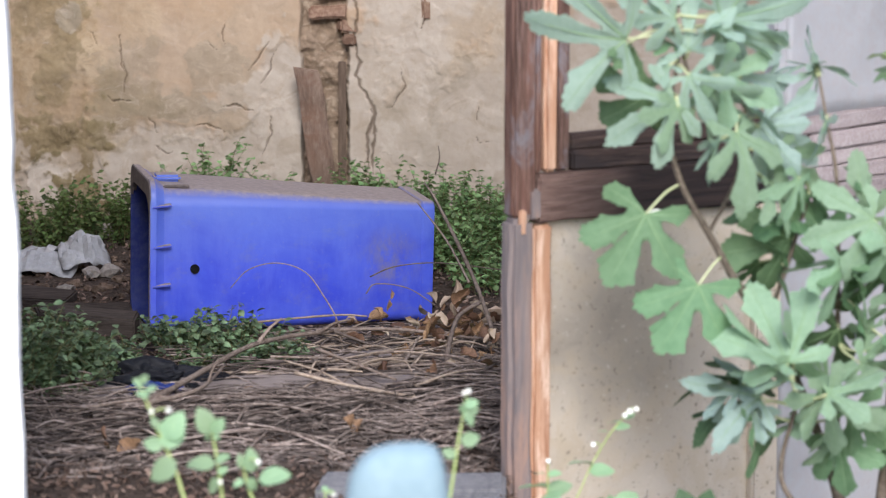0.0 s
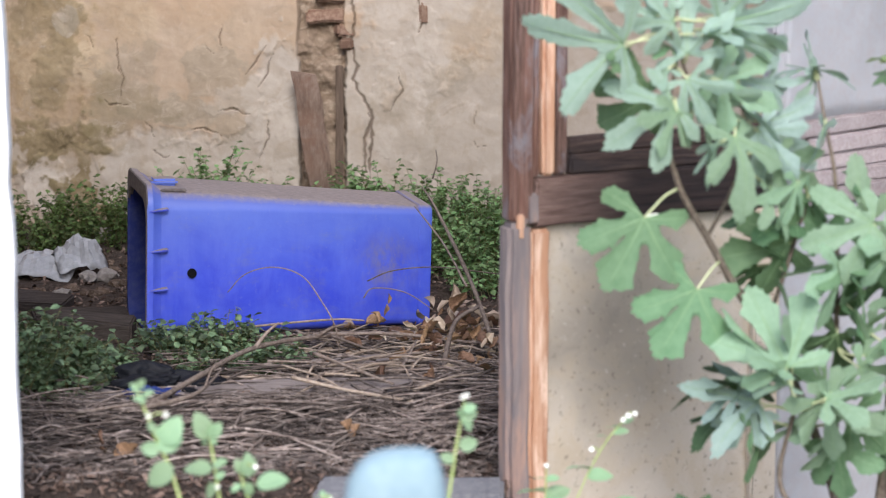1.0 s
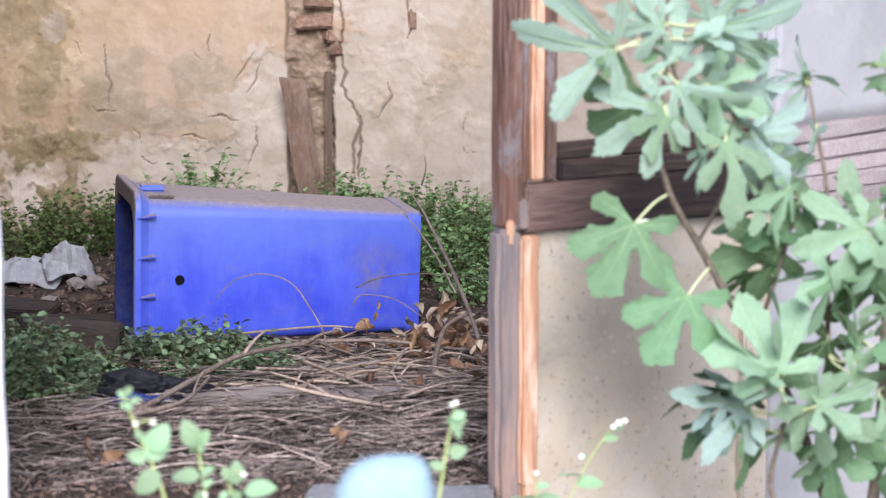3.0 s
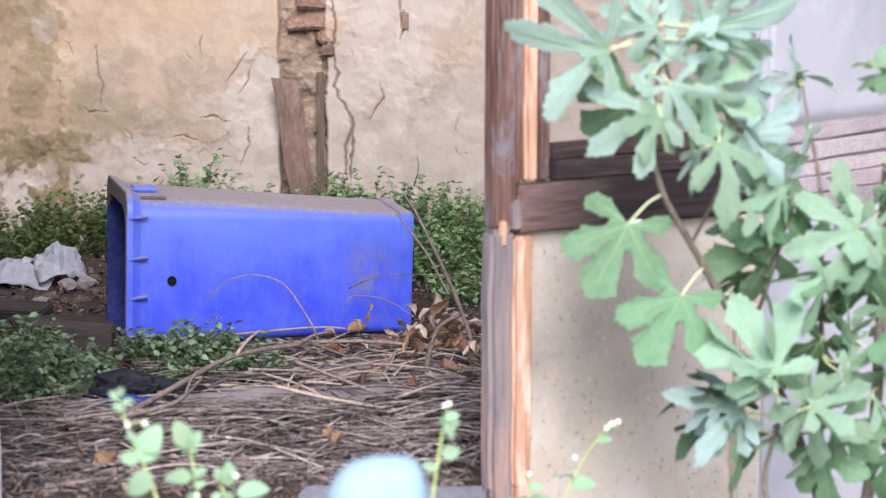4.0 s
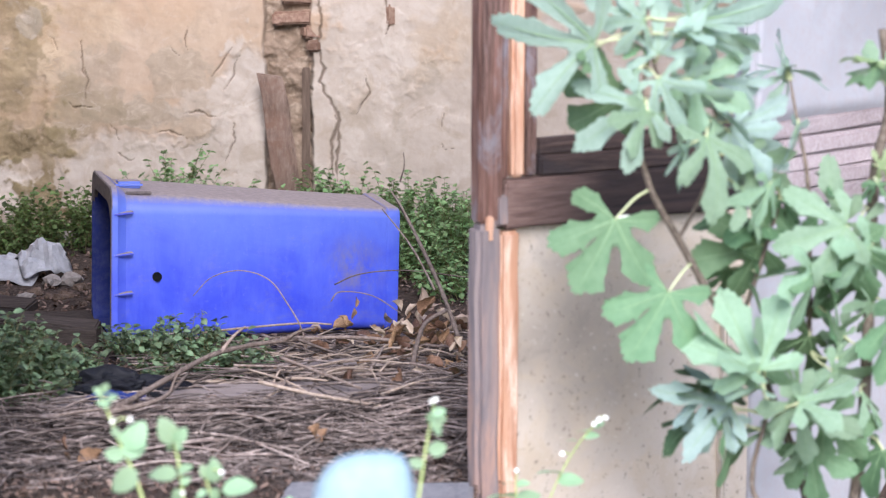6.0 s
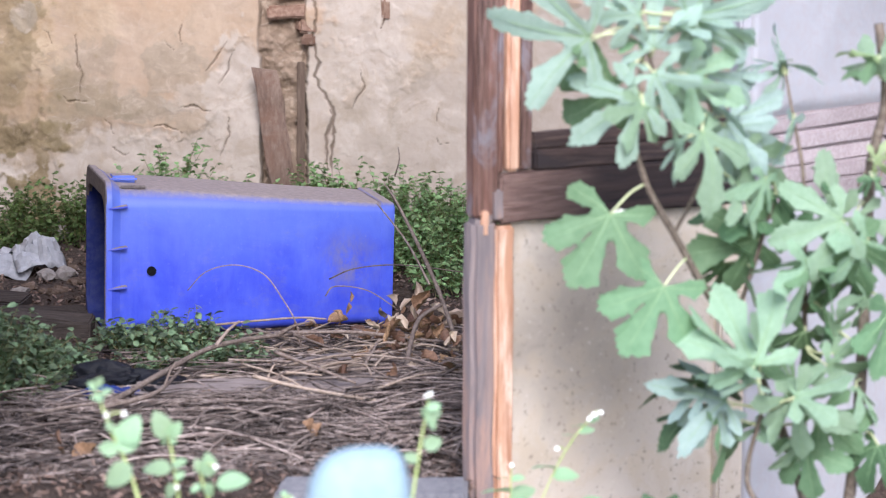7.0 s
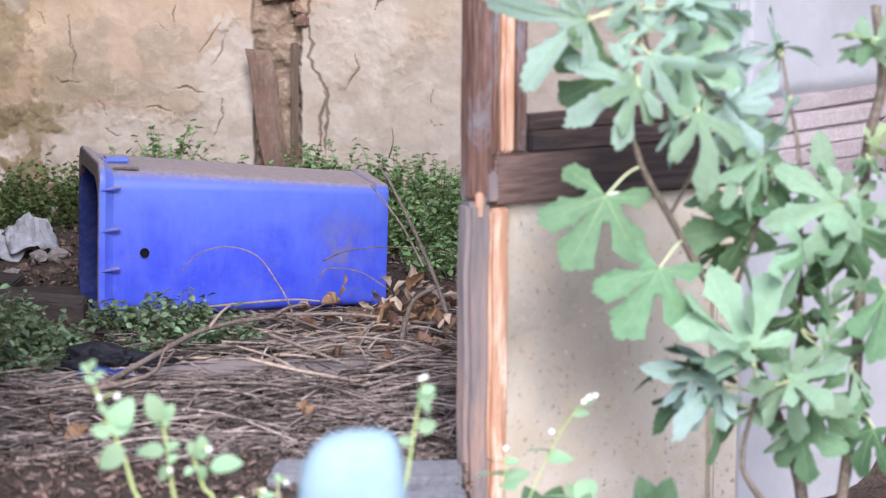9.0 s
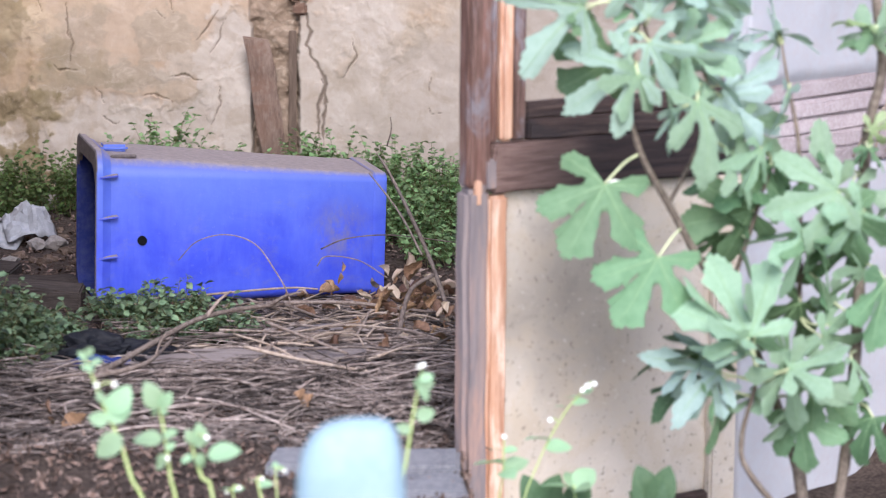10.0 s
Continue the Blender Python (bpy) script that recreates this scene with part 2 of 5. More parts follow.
BRICK = rough_surface("old_red_brick", (0.13, 0.074, 0.050), (0.19, 0.118, 0.084), (0.30, 0.215, 0.155), 9, 50, 0.95, 0.1, 0.8, 0.006, vary=0.2)
PINK_BRICK = rough_surface("bleached_pink_brick", (0.29, 0.24, 0.24), (0.36, 0.31, 0.31), (0.42, 0.38, 0.38), 9, 90, 0.95, 0.1, 0.8, 0.006, vary=0.2)
SOIL = rough_surface("leaf_litter_soil", (0.030, 0.022, 0.017), (0.065, 0.048, 0.038), (0.15, 0.115, 0.095), 7, 85, 0.95, 0.1, 1.0, 0.02)
STRAW = rough_surface("dry_straw", (0.048, 0.035, 0.029), (0.135, 0.106, 0.092), (0.31, 0.260, 0.23), 5, 40, 0.85, 0.2, 0.3, 0.002, vary=0.8, island=True)
STALK = rough_surface("stout_dry_stalk", (0.048, 0.035, 0.029), (0.145, 0.112, 0.096), (0.33, 0.280, 0.245), 5, 40, 0.85, 0.2, 0.3, 0.002, vary=0.75)
CHIP = rough_surface("bark_litter", (0.055, 0.034, 0.025), (0.125, 0.080, 0.060), (0.22, 0.172, 0.142), 6, 70, 0.9, 0.15, 0.5, 0.003, vary=0.6, island=True)
TWIG = rough_surface("grey_brown_twig_bark", (0.10, 0.073, 0.060), (0.19, 0.148, 0.122), (0.30, 0.25, 0.215), 12, 90, 0.9, 0.15, 0.5, 0.002, vary=0.35)
PALE_TWIG = rough_surface("pale_dry_stalk", (0.20, 0.145, 0.105), (0.31, 0.245, 0.19), (0.43, 0.36, 0.30), 12, 90, 0.85, 0.2, 0.4, 0.002, vary=0.25)
PALE_STONE = rough_surface("plaster_lump", (0.16, 0.14, 0.12), (0.25, 0.22, 0.195), (0.32, 0.29, 0.26), 9, 80, 0.95, 0.1, 0.8, 0.006, vary=0.2)
STONE = rough_surface("rubble_stone", (0.060, 0.040, 0.028), (0.120, 0.082, 0.058), (0.20, 0.155, 0.12), 9, 80, 0.95, 0.1, 0.8, 0.006, vary=0.3)
SLATE = rough_surface("grey_threshold_stone", (0.105, 0.105, 0.115), (0.17, 0.17, 0.18), (0.25, 0.24, 0.24), 7, 70, 0.9, 0.15, 0.6, 0.005)
RAG = rough_surface("white_plastic_sheet", (0.24, 0.24, 0.245), (0.31, 0.31, 0.315), (0.36, 0.36, 0.365), 9, 60, 0.6, 0.4, 0.3, 0.003)
DARK_BAG = rough_surface("black_plastic_film", (0.004, 0.005, 0.007), (0.008, 0.009, 0.012), (0.010, 0.010, 0.014), 6, 20, 0.6, 0.15, 0.1, 0.004)
BLUE_CLOTH = rough_surface("dark_blue_cloth", (0.010, 0.016, 0.07), (0.018, 0.034, 0.15), (0.04, 0.06, 0.20), 20, 150, 0.9, 0.1, 0.5, 0.002)
DARK_BOARD = rough_surface("dark_damp_wood", (0.018, 0.014, 0.012), (0.042, 0.033, 0.029), (0.085, 0.068, 0.060), 2.0, 9, 0.85, 0.2, 0.7, 0.006, (1.4, 22, 22))
MOULDY_BOARD = rough_surface("grey_brown_damp_wood", (0.034, 0.027, 0.023), (0.060, 0.048, 0.041), (0.10, 0.08, 0.07), 2.0, 9, 0.85, 0.2, 0.7, 0.006, (1.4, 22, 22))
PALE_BLUE = rough_surface("pale_blue_plastic", (0.225, 0.315, 0.35), (0.255, 0.350, 0.385), (0.29, 0.385, 0.42), 2.0, 30, 0.6, 0.2, 0.05, 0.002)
IRON = rough_surface("black_iron", (0.008, 0.008, 0.010), (0.02, 0.018, 0.018), (0.05, 0.035, 0.03), 14, 90, 0.6, 0.4, 0.4, 0.002)
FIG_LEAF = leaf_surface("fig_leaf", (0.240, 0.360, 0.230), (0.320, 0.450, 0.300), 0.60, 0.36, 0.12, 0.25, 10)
# Darker copy of the fig green; shade among the inner leaves is in it.
FIG_LEAF_SHADE = leaf_surface("fig_leaf_shaded_green", (0.052, 0.105, 0.050), (0.098, 0.165, 0.082), 0.55, 0.25, 0.18, 0.3, 10)
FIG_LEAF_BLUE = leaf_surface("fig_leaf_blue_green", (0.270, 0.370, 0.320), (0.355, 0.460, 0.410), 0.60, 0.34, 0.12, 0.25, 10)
FIG_VEIN = rough_surface("fig_vein", (0.22, 0.34, 0.17), (0.27, 0.40, 0.20), (0.31, 0.43, 0.23), 8, 60, 0.6)
FIG_STEM = rough_surface("fig_bark", (0.075, 0.058, 0.045), (0.16, 0.125, 0.095), (0.25, 0.21, 0.16), 14, 90, 0.85, 0.2, 0.5, 0.003)
PETIOLE = rough_surface("fig_petiole", (0.42, 0.46, 0.24), (0.50, 0.53, 0.30), (0.56, 0.58, 0.38), 10, 70, 0.55)
BUSH_LEAF = leaf_surface("wall_weed_leaf", (0.085, 0.155, 0.052), (0.225, 0.335, 0.140), 0.55, 0.30, 0.60, 0.35, 40, True)
# Olive version of the wall weed; the left side's dimness is in its colour.
BUSH_LEAF_DIM_OLIVE = leaf_surface("dim_olive_weed_leaf", (0.024, 0.044, 0.012), (0.115, 0.165, 0.048), 0.55, 0.30, 0.60, 0.35, 40, True)
BUSH_LEAF_DARK = leaf_surface("low_weed_leaf", (0.044, 0.076, 0.038), (0.170, 0.232, 0.125), 0.55, 0.25, 0.70, 0.35, 40, True)
BUSH_STEM = rough_surface("weed_stem", (0.09, 0.10, 0.04), (0.15, 0.14, 0.06), (0.2, 0.16, 0.09), 10, 60, 0.7)
WEED_LEAF = leaf_surface("young_weed_leaf", (0.255, 0.395, 0.215), (0.340, 0.490, 0.290), 0.5, 0.35, 0.16, 0.4, 25)
WEED_STEM = rough_surface("young_weed_stem", (0.34, 0.44, 0.14), (0.44, 0.52, 0.20), (0.5, 0.56, 0.28), 12, 60, 0.55)
PETAL = rough_surface("white_petal", (0.68, 0.68, 0.58), (0.74, 0.74, 0.65), (0.78, 0.78, 0.70), 12, 60, 0.6)
DRY_LEAF = leaf_surface("dry_brown_leaf", (0.095, 0.048, 0.030), (0.290, 0.165, 0.100), 0.6, 0.15, 0.55, 0.3, 14)
DRY_LEAF_PALE = leaf_surface("dry_pale_leaf", (0.38, 0.285, 0.215), (0.50, 0.40, 0.32), 0.6, 0.15, 0.2, 0.3, 22)


# ---- mesh helpers ----
def mesh_of(name, verts, faces, material, smooth=True):
    me = bpy.data.meshes.new(name)
    me.from_pydata([tuple(v) for v in verts], [], faces)
    me.materials.append(material)
    if smooth:
        me.polygons.foreach_set("use_smooth", [True] * len(me.polygons))
    me.update()
    return me


def thing(name, label, category, group="", kind="", data=None, at=(0, 0, 0)):
    ob = tagged(new(name, data), label, category, group, kind)
    ob.location = at
    return ob


def under(name, me, parent, label="", m=None):
    """One mesh object under a thing or a part."""
    ob = new(name, me)
    ob.parent = parent
    if m is not None:
        ob.matrix_basis = m
    return tagged(ob, label)


def part(name, bm, material, parent, label="", smooth=True):
    me = bpy.data.meshes.new(name)
    bm.normal_update()
    bm.to_mesh(me)
    bm.free()
    me.materials.append(material)
    if smooth:
        me.polygons.foreach_set("use_smooth", [True] * len(me.polygons))
        me.set_sharp_from_angle(angle=radians(28))
    return under(name, me, parent, label)


def glide(points, steps=6):
    """Points along a smooth line through the given ones."""
    p = [Vector(q) for q in points]
    p = [2 * p[0] - p[1], *p, 2 * p[-1] - p[-2]]
    out = []
    for i in range(1, len(p) - 2):
        a, b, c, d = p[i - 1:i + 3]
        for k in range(steps):
            t = k / steps
            out.append(0.5 * (2 * b + (c - a) * t + (2 * a - 5 * b + 4 * c - d) * t * t + (3 * b - a - 3 * c + d) * t ** 3))
    out.append(p[-2])
    return out


def tube(points, r0, r1, sides=7, steps=6, knobs=0.0, seed=0):
    """Vertices and faces of a tapered, slightly knobbly rod."""
    line = glide(points, steps)
    r = random.Random(seed)
    verts, faces = [], []
    for i, p in enumerate(line):
        way = (line[min(i + 1, len(line) - 1)] - line[max(i - 1, 0)]).normalized()
        side = way.cross(Vector((0.31, 0.2, 0.93))).normalized()
        top = side.cross(way)
        rad = (r0 + (r1 - r0) * i / (len(line) - 1)) * (1 + knobs * r.uniform(-1, 1))
        for k in range(sides):
            a = 2 * math.pi * k / sides
            verts.append(p + rad * (math.cos(a) * side + math.sin(a) * top))
    for i in range(len(line) - 1):
        for k in range(sides):
            a, b = i * sides + k, i * sides + (k + 1) % sides
            faces.append((a, b, b + sides, a + sides))
    faces.append(tuple(range(sides))[::-1])
    n = len(verts)
    faces.append(tuple(range(n - sides, n)))
    return verts, faces


class Pile:
    """Collects many small shapes into one mesh."""

    def __init__(self):
        self.v, self.f = [], []

    def add(self, verts, faces, m=None):
        o = len(self.v)
        self.v += [m @ Vector(q) for q in verts] if m is not None else list(verts)
        self.f += [tuple(i + o for i in q) for q in faces]

    def mesh(self, name, material, smooth=True):
        return mesh_of(name, self.v, self.f, material, smooth)


def board(size, bevel=0.004, cuts=6, wobble=0.0015, seed=0):
    """A sawn board with rounded, slightly uneven edges, centred."""
    bm = bmesh.new()
    bmesh.ops.create_cube(bm, size=1.0, matrix=Matrix.Diagonal((*size, 1)))
    axis = max(range(3), key=lambda i: size[i])
    long = [e for e in bm.edges if abs((e.verts[0].co - e.verts[1].co)[axis]) > 1e-6]
    bmesh.ops.subdivide_edges(bm, edges=long, cuts=cuts)
    bmesh.ops.bevel(bm, geom=[e for e in bm.edges if len(e.link_faces) == 2 and e.calc_face_angle(0) > 1], offset=bevel, segments=2, affect="EDGES")
    for v in bm.verts:
        q = v.co * 9 + Vector((seed * 3.7, seed * 1.3, 0))
        v.co += wobble * Vector((noise.noise(q), noise.noise(q + Vector((9, 0, 0))), noise.noise(q + Vector((0, 9, 0)))))
    return bm


def lump(radius, squash=(1, 1, 0.7), rough=0.35, level=2, seed=0):
    bm = bmesh.new()
    bmesh.ops.create_icosphere(bm, subdivisions=level, radius=1.0)
    for v in bm.verts:
        q = v.co * 1.6 + Vector((seed * 5.1, seed * 2.3, seed))
        k = 1 + rough * noise.noise(q) + 0.3 * rough * noise.noise(q * 3.1)
        v.co = Vector((v.co.x * squash[0], v.co.y * squash[1], v.co.z * squash[2])) * radius * k
    return bm


def fbm(x, y, z=0.0, octaves=4):
    return noise.fractal(Vector((x, y, z)), 0.9, 2.1, octaves)


def smooth_step(a, b, x):
    t = min(1.0, max(0.0, (x - a) / (b - a)))
    return t * t * (3 - 2 * t)


# ---- ground ----
def ground_height(x, y):
    """Litter and rubble inside, trodden earth outside."""
    inside = smooth_step(5.45, 5.9, y)
    h = 0.018 * fbm(x * 1.6, y * 1.6, 3) + 0.010 * fbm(x * 7, y * 7, 5)
    heap = 0.05 * smooth_step(8.3, 9.3, y)
    floor = inside * (h + heap) + (1 - inside) * (0.008 * fbm(x * 2, y * 2, 8) - 0.012)
    # the street lies a step lower, and the corner where the leaf hangs with it
    drop = max(smooth_step(5.42, 5.35, y), smooth_step(0.16, 0.22, x) * smooth_step(6.75, 6.6, y))
    return floor - 0.26 * drop


def sheet(name, xs, ys, height, material):
    verts = [(x, y, height(x, y)) for y in ys for x in xs]
    n = len(xs)
    faces = [(j * n + i, j * n + i + 1, (j + 1) * n + i + 1, (j + 1) * n + i) for j in range(len(ys) - 1) for i in range(n - 1)]
    return mesh_of(name, verts, faces, material)


fine_x = [-2000, -400, -60, -12] + list(np.linspace(-3.4, 2.6, 170)) + [12, 60, 400, 2000]
fine_y = [-2000, -400, -60, -8, 0, 3.5] + list(np.linspace(5.0, 9.6, 140)) + [14, 60, 400, 2000]
thing("ground", "dark brown soil covered with leaf litter", "ground", kind="structure", data=sheet("ground", [float(a) for a in fine_x], [float(a) for a in fine_y], ground_height, SOIL))


# ---- walls ----
CRACKS = [
    (0.0075, [(-0.328, 9.400, 0.969), (-0.333, 9.400, 0.756), (-0.306, 9.400, 0.644), (-0.324, 9.400, 0.595), (-0.290, 9.400, 0.520), (-0.266, 9.400, 0.472), (-0.278, 9.400, 0.386), (-0.289, 9.400, 0.238)]),
    (0.0055, [(-0.277, 9.400, 0.472), (-0.258, 9.400, 0.347), (-0.278, 9.400, 0.216)]),
    (0.0055, [(-0.077, 9.400, 0.969), (-0.068, 9.400, 0.824), (-0.088, 9.400, 0.777)]),
    (0.0046, [(-1.225, 9.400, 0.747), (-1.216, 9.400, 0.662), (-1.202, 9.400, 0.601)]),
    (0.0046, [(-1.286, 9.400, 0.520), (-1.254, 9.400, 0.505), (-1.194, 9.400, 0.500)]),
    (0.0046, [(-0.828, 9.400, 0.807), (-0.838, 9.400, 0.760), (-0.828, 9.400, 0.717)]),
    (0.0046, [(-0.889, 9.400, 0.730), (-0.877, 9.400, 0.704), (-0.860, 9.400, 0.692)]),
    (0.0046, [(-0.671, 9.400, 0.726), (-0.698, 9.400, 0.670), (-0.737, 9.400, 0.619)]),
    (0.0046, [(-0.163, 9.400, 0.627), (-0.146, 9.400, 0.552), (-0.202, 9.400, 0.476)]),
    (0.0042, [(-1.342, 9.400, 0.769), (-1.321, 9.400, 0.756), (-1.307, 9.400, 0.713)]),
    (0.0042, [(-1.206, 9.400, 0.649), (-1.197, 9.400, 0.598), (-1.215, 9.400, 0.533)]),
    (0.0042, [(-0.630, 9.400, 0.688), (-0.653, 9.400, 0.619), (-0.696, 9.400, 0.566)]),
    (0.0042, [(-0.847, 9.400, 0.478), (-0.783, 9.400, 0.484), (-0.723, 9.400, 0.465)]),
    (0.0042, [(-0.663, 9.400, 0.437), (-0.654, 9.400, 0.370), (-0.678, 9.400, 0.296)]),
    (0.0042, [(-1.085, 9.400, 0.327), (-1.053, 9.400, 0.296), (-1.032, 9.400, 0.305)]),
    (0.0042, [(-0.838, 9.400, 0.383), (-0.901, 9.400, 0.413), (-0.934, 9.400, 0.404)]),
    (0.0042, [(0.122, 9.400, 0.480), (0.118, 9.400, 0.447), (0.124, 9.400, 0.421)]),
    (0.0042, [(0.129, 9.400, 0.357), (0.150, 9.400, 0.339), (0.176, 9.400, 0.341)]),
    (0.0042, [(-1.126, 9.400, 0.437), (-1.092, 9.400, 0.413), (-1.080, 9.400, 0.383)]),
]
# soft-edged areas of the wall: x, z, half width, half height, how strong
OCHRE = [(-1.504, 0.683, 0.236, 0.365, 1.00), (-1.170, 0.832, 0.129, 0.107, 0.55), (-1.384, 0.383, 0.194, 0.194, 0.70), (0.137, 0.747, 0.150, 0.150, 0.35), (-0.778, 0.790, 0.236, 0.129, 0.15)]
OLIVE = [(-1.481, 0.357, 0.183, 0.097, 1.00), (-1.552, 0.864, 0.150, 0.086, 0.60), (-1.363, 0.199, 0.086, 0.150, 1.20), (-1.463, 0.619, 0.056, 0.172, 0.60), (-1.210, 0.469, 0.150, 0.107, 0.35)]
GREY_STAIN = [(-1.144, 0.576, 0.107, 0.118, 0.55), (-0.834, 0.608, 0.129, 0.103, 0.65), (-1.018, 0.480, 0.172, 0.056, 0.80), (-1.042, 0.340, 0.129, 0.056, 0.70), (-0.784, 0.404, 0.077, 0.086, 0.50), (-0.045, 0.383, 0.034, 0.236, 0.60), (0.052, 0.598, 0.075, 0.065, 0.45), (-0.162, 0.490, 0.086, 0.129, 0.35), (-1.255, 0.383, 0.086, 0.107, 0.50)]
WHITE_SKIN = [(-1.415, 0.822, 0.034, 0.034, 1.00), (-1.000, 0.275, 0.194, 0.103, 0.80), (-0.623, 0.447, 0.097, 0.258, 0.90), (-1.529, 0.177, 0.086, 0.103, 1.10), (-0.162, 0.447, 0.129, 0.258, 0.50), (0.073, 0.339, 0.194, 0.150, 0.50), (-0.055, 0.790, 0.043, 0.150, 0.60), (-0.803, 0.512, 0.086, 0.043, 0.50)]
CHASE = (-0.535, -0.365)  # a vertical slot in the far wall


def near_line(x, z, line):
    best = 9.0
    for (ax, _, az), (bx, _, bz) in zip(line, line[1:]):
        dx, dz = bx - ax, bz - az
        t = min(1.0, max(0.0, ((x - ax) * dx + (z - az) * dz) / (dx * dx + dz * dz)))
        best = min(best, math.hypot(x - ax - t * dx, z - az - t * dz))
    # thinner towards its ends
    ends = min(math.hypot(x - p[0], z - p[2]) for p in (line[0], line[-1]))
    return best * (1 + 1.6 * smooth_step(0.05, 0.0, ends))


def areas(x, z, spots, ragged, inner=0.45):
    """How far a place lies inside any of the areas, with a ragged edge."""
    best = 0.0
    for sx, sz, rx, rz, k in spots:
        d = math.hypot((x - sx) / rx, (z - sz) / rz)
        if d < 2.2:
            best = max(best, k * smooth_step(1.25, inner, d + ragged))
    return min(1.0, best)


def far_wall():
    xs = np.concatenate([np.linspace(-1.95, -1.72, 14), np.linspace(-1.716, 0.40, 600), np.linspace(0.41, 1.95, 120)])
    zs = np.concatenate([np.linspace(-0.06, 0.09, 10), np.linspace(0.095, 1.0, 260), np.linspace(1.01, 1.16, 10)])
    boxes = [(w, line, min(p[0] for p in line) - 0.04, max(p[0] for p in line) + 0.04) for w, line in CRACKS]
    verts, lost, grey, split, chased = [], [], [], [], []
    ochre, olive, stain, pale = [], [], [], []
    for z in zs:
        for x in xs:
            x, z = float(x), float(z)
            n1, n2, n3 = fbm(x * 2.4, z * 2.4, 1.0, 5), fbm(x * 7.5, z * 7.5, 2.0, 5), fbm(x * 26, z * 26, 4.0, 3)
            # where the skin has gone
            g = 0.62 * smooth_step(0.52, 0.30, z) + 0.85 * smooth_step(-0.42, -0.34, x) + 0.55 * n1 + 0.25 * n2 - 0.16
            g += 0.9 * smooth_step(0.15, 0.04, math.hypot((x + 0.61) * 0.8, (z - 0.40) * 0.30))
            g = smooth_step(0.22, 0.62, g + 0.16 * n3 + 0.10 * n2)
            c = 1.05 * smooth_step(-1.22, -1.42, x) + 0.5 * n1 + 0.35 * n2 - 0.45 + 0.5 * smooth_step(0.28, 0.1, z) * smooth_step(-1.15, -1.3, x)
            patch = math.hypot((x + 1.50) / 0.09, (z - 0.19) / 0.12) + 0.3 * n2
            c -= 1.5 * smooth_step(1.1, 0.9, patch)
            c = smooth_step(0.22, 0.46, c + 0.12 * n3)
            edge = 0.012 * n2
            slot = smooth_step(CHASE[0] - 0.008 + edge, CHASE[0] + 0.008 + edge, x) * smooth_step(CHASE[1] + 0.008 + edge, CHASE[1] - 0.008 + edge, x)
            c = max(c, slot)
            y = 9.4 + 0.007 * n1 + 0.0018 * n2 + 0.0008 * n3
            y += 0.004 * g + (0.003 + 0.002 * n2 + 0.001 * n3) * c * (1 - slot) + slot * (0.028 + 0.016 * n2 + 0.006 * n3)
            k = 0.0
            jx, jz = x + 0.018 * n2 + 0.006 * n3, z + 0.010 * n3
            for w, line, lo, hi in boxes:
                if lo < x < hi:
                    d = near_line(jx, jz, line)
                    q = smooth_step(w * 1.15, w * 0.25, d) * (1.0 if w > 0.005 else 0.9)
                    k = max(k, q)
            y += 0.006 * k
            ragged = 0.55 * n2 + 0.30 * n3 + 0.5 * n1
            ochre.append(areas(x, z, OCHRE, ragged))
            olive.append(areas(x, z, OLIVE, 1.7 * ragged, 0.85))
            stain.append(areas(x, z, GREY_STAIN, 1.8 * ragged, 0.75))
            flake = areas(x, z, WHITE_SKIN, 1.4 * ragged, 0.85)
            pale.append(flake)
            y -= 0.0010 * smooth_step(0.28, 0.48, flake)
            verts.append((x, y, z))
            lost.append(c)
            grey.append(g)
            split.append(k)
            chased.append(slot)
    n = len(xs)
    faces = [(j * n + i, j * n + i + 1, (j + 1) * n + i + 1, (j + 1) * n + i) for j in range(len(zs) - 1) for i in range(n - 1)]
    me = mesh_of("wall_north", verts, faces, PLASTER)
    for key, values in (("lost", lost), ("grey", grey), ("crack", split), ("chase", chased), ("ochre", ochre), ("olive", olive), ("stain", stain), ("pale", pale)):
        me.attributes.new(key, "FLOAT", "POINT").data.foreach_set("value", values)
    return thing("wall_north", "peeling beige lime plaster wall with deep cracks", "wall", kind="structure", data=me)


far = far_wall()


def plain_wall(name, x0, x1, y0, y1, z0, z1, material, label, step=0.12, wobble=0.012):
    """A thick, slightly uneven wall block."""
    bm = bmesh.new()
    bmesh.ops.create_cube(bm, size=1.0, matrix=Matrix.Translation(((x0 + x1) / 2, (y0 + y1) / 2, (z0 + z1) / 2)) @ Matrix.Diagonal((x1 - x0, y1 - y0, z1 - z0, 1)))
    for axis, size in enumerate((x1 - x0, y1 - y0, z1 - z0)):
        cuts = min(40, int(size / step))
        if cuts:
            bmesh.ops.subdivide_edges(bm, edges=[e for e in bm.edges if abs((e.verts[0].co - e.verts[1].co)[axis]) > 1e-5], cuts=cuts)
    for v in bm.verts:
        q = v.co * 2.3
        v.co += wobble * Vector((noise.noise(q), noise.noise(q + Vector((7, 0, 0))), 0))
    me = bpy.data.meshes.new(name)
    bm.to_mesh(me)
    bm.free()
    me.materials.append(material)
    return thing(name, label, "wall", kind="structure", data=me)


plain_wall("wall_north_upper", -3.4, 2.6, 9.43, 9.75, 1.15, 3.6, PLASTER, "upper part of the old beige plaster wall", 0.3)
plain_wall("wall_north_west_end", -3.4, -1.94, 9.42, 9.75, -0.1, 1.15, PLASTER, "end of the old beige plaster wall", 0.3)
plain_wall("wall_north_east_end", 1.94, 2.6, 9.42, 9.75, -0.1, 1.15, PLASTER, "end of the old beige plaster wall", 0.3)
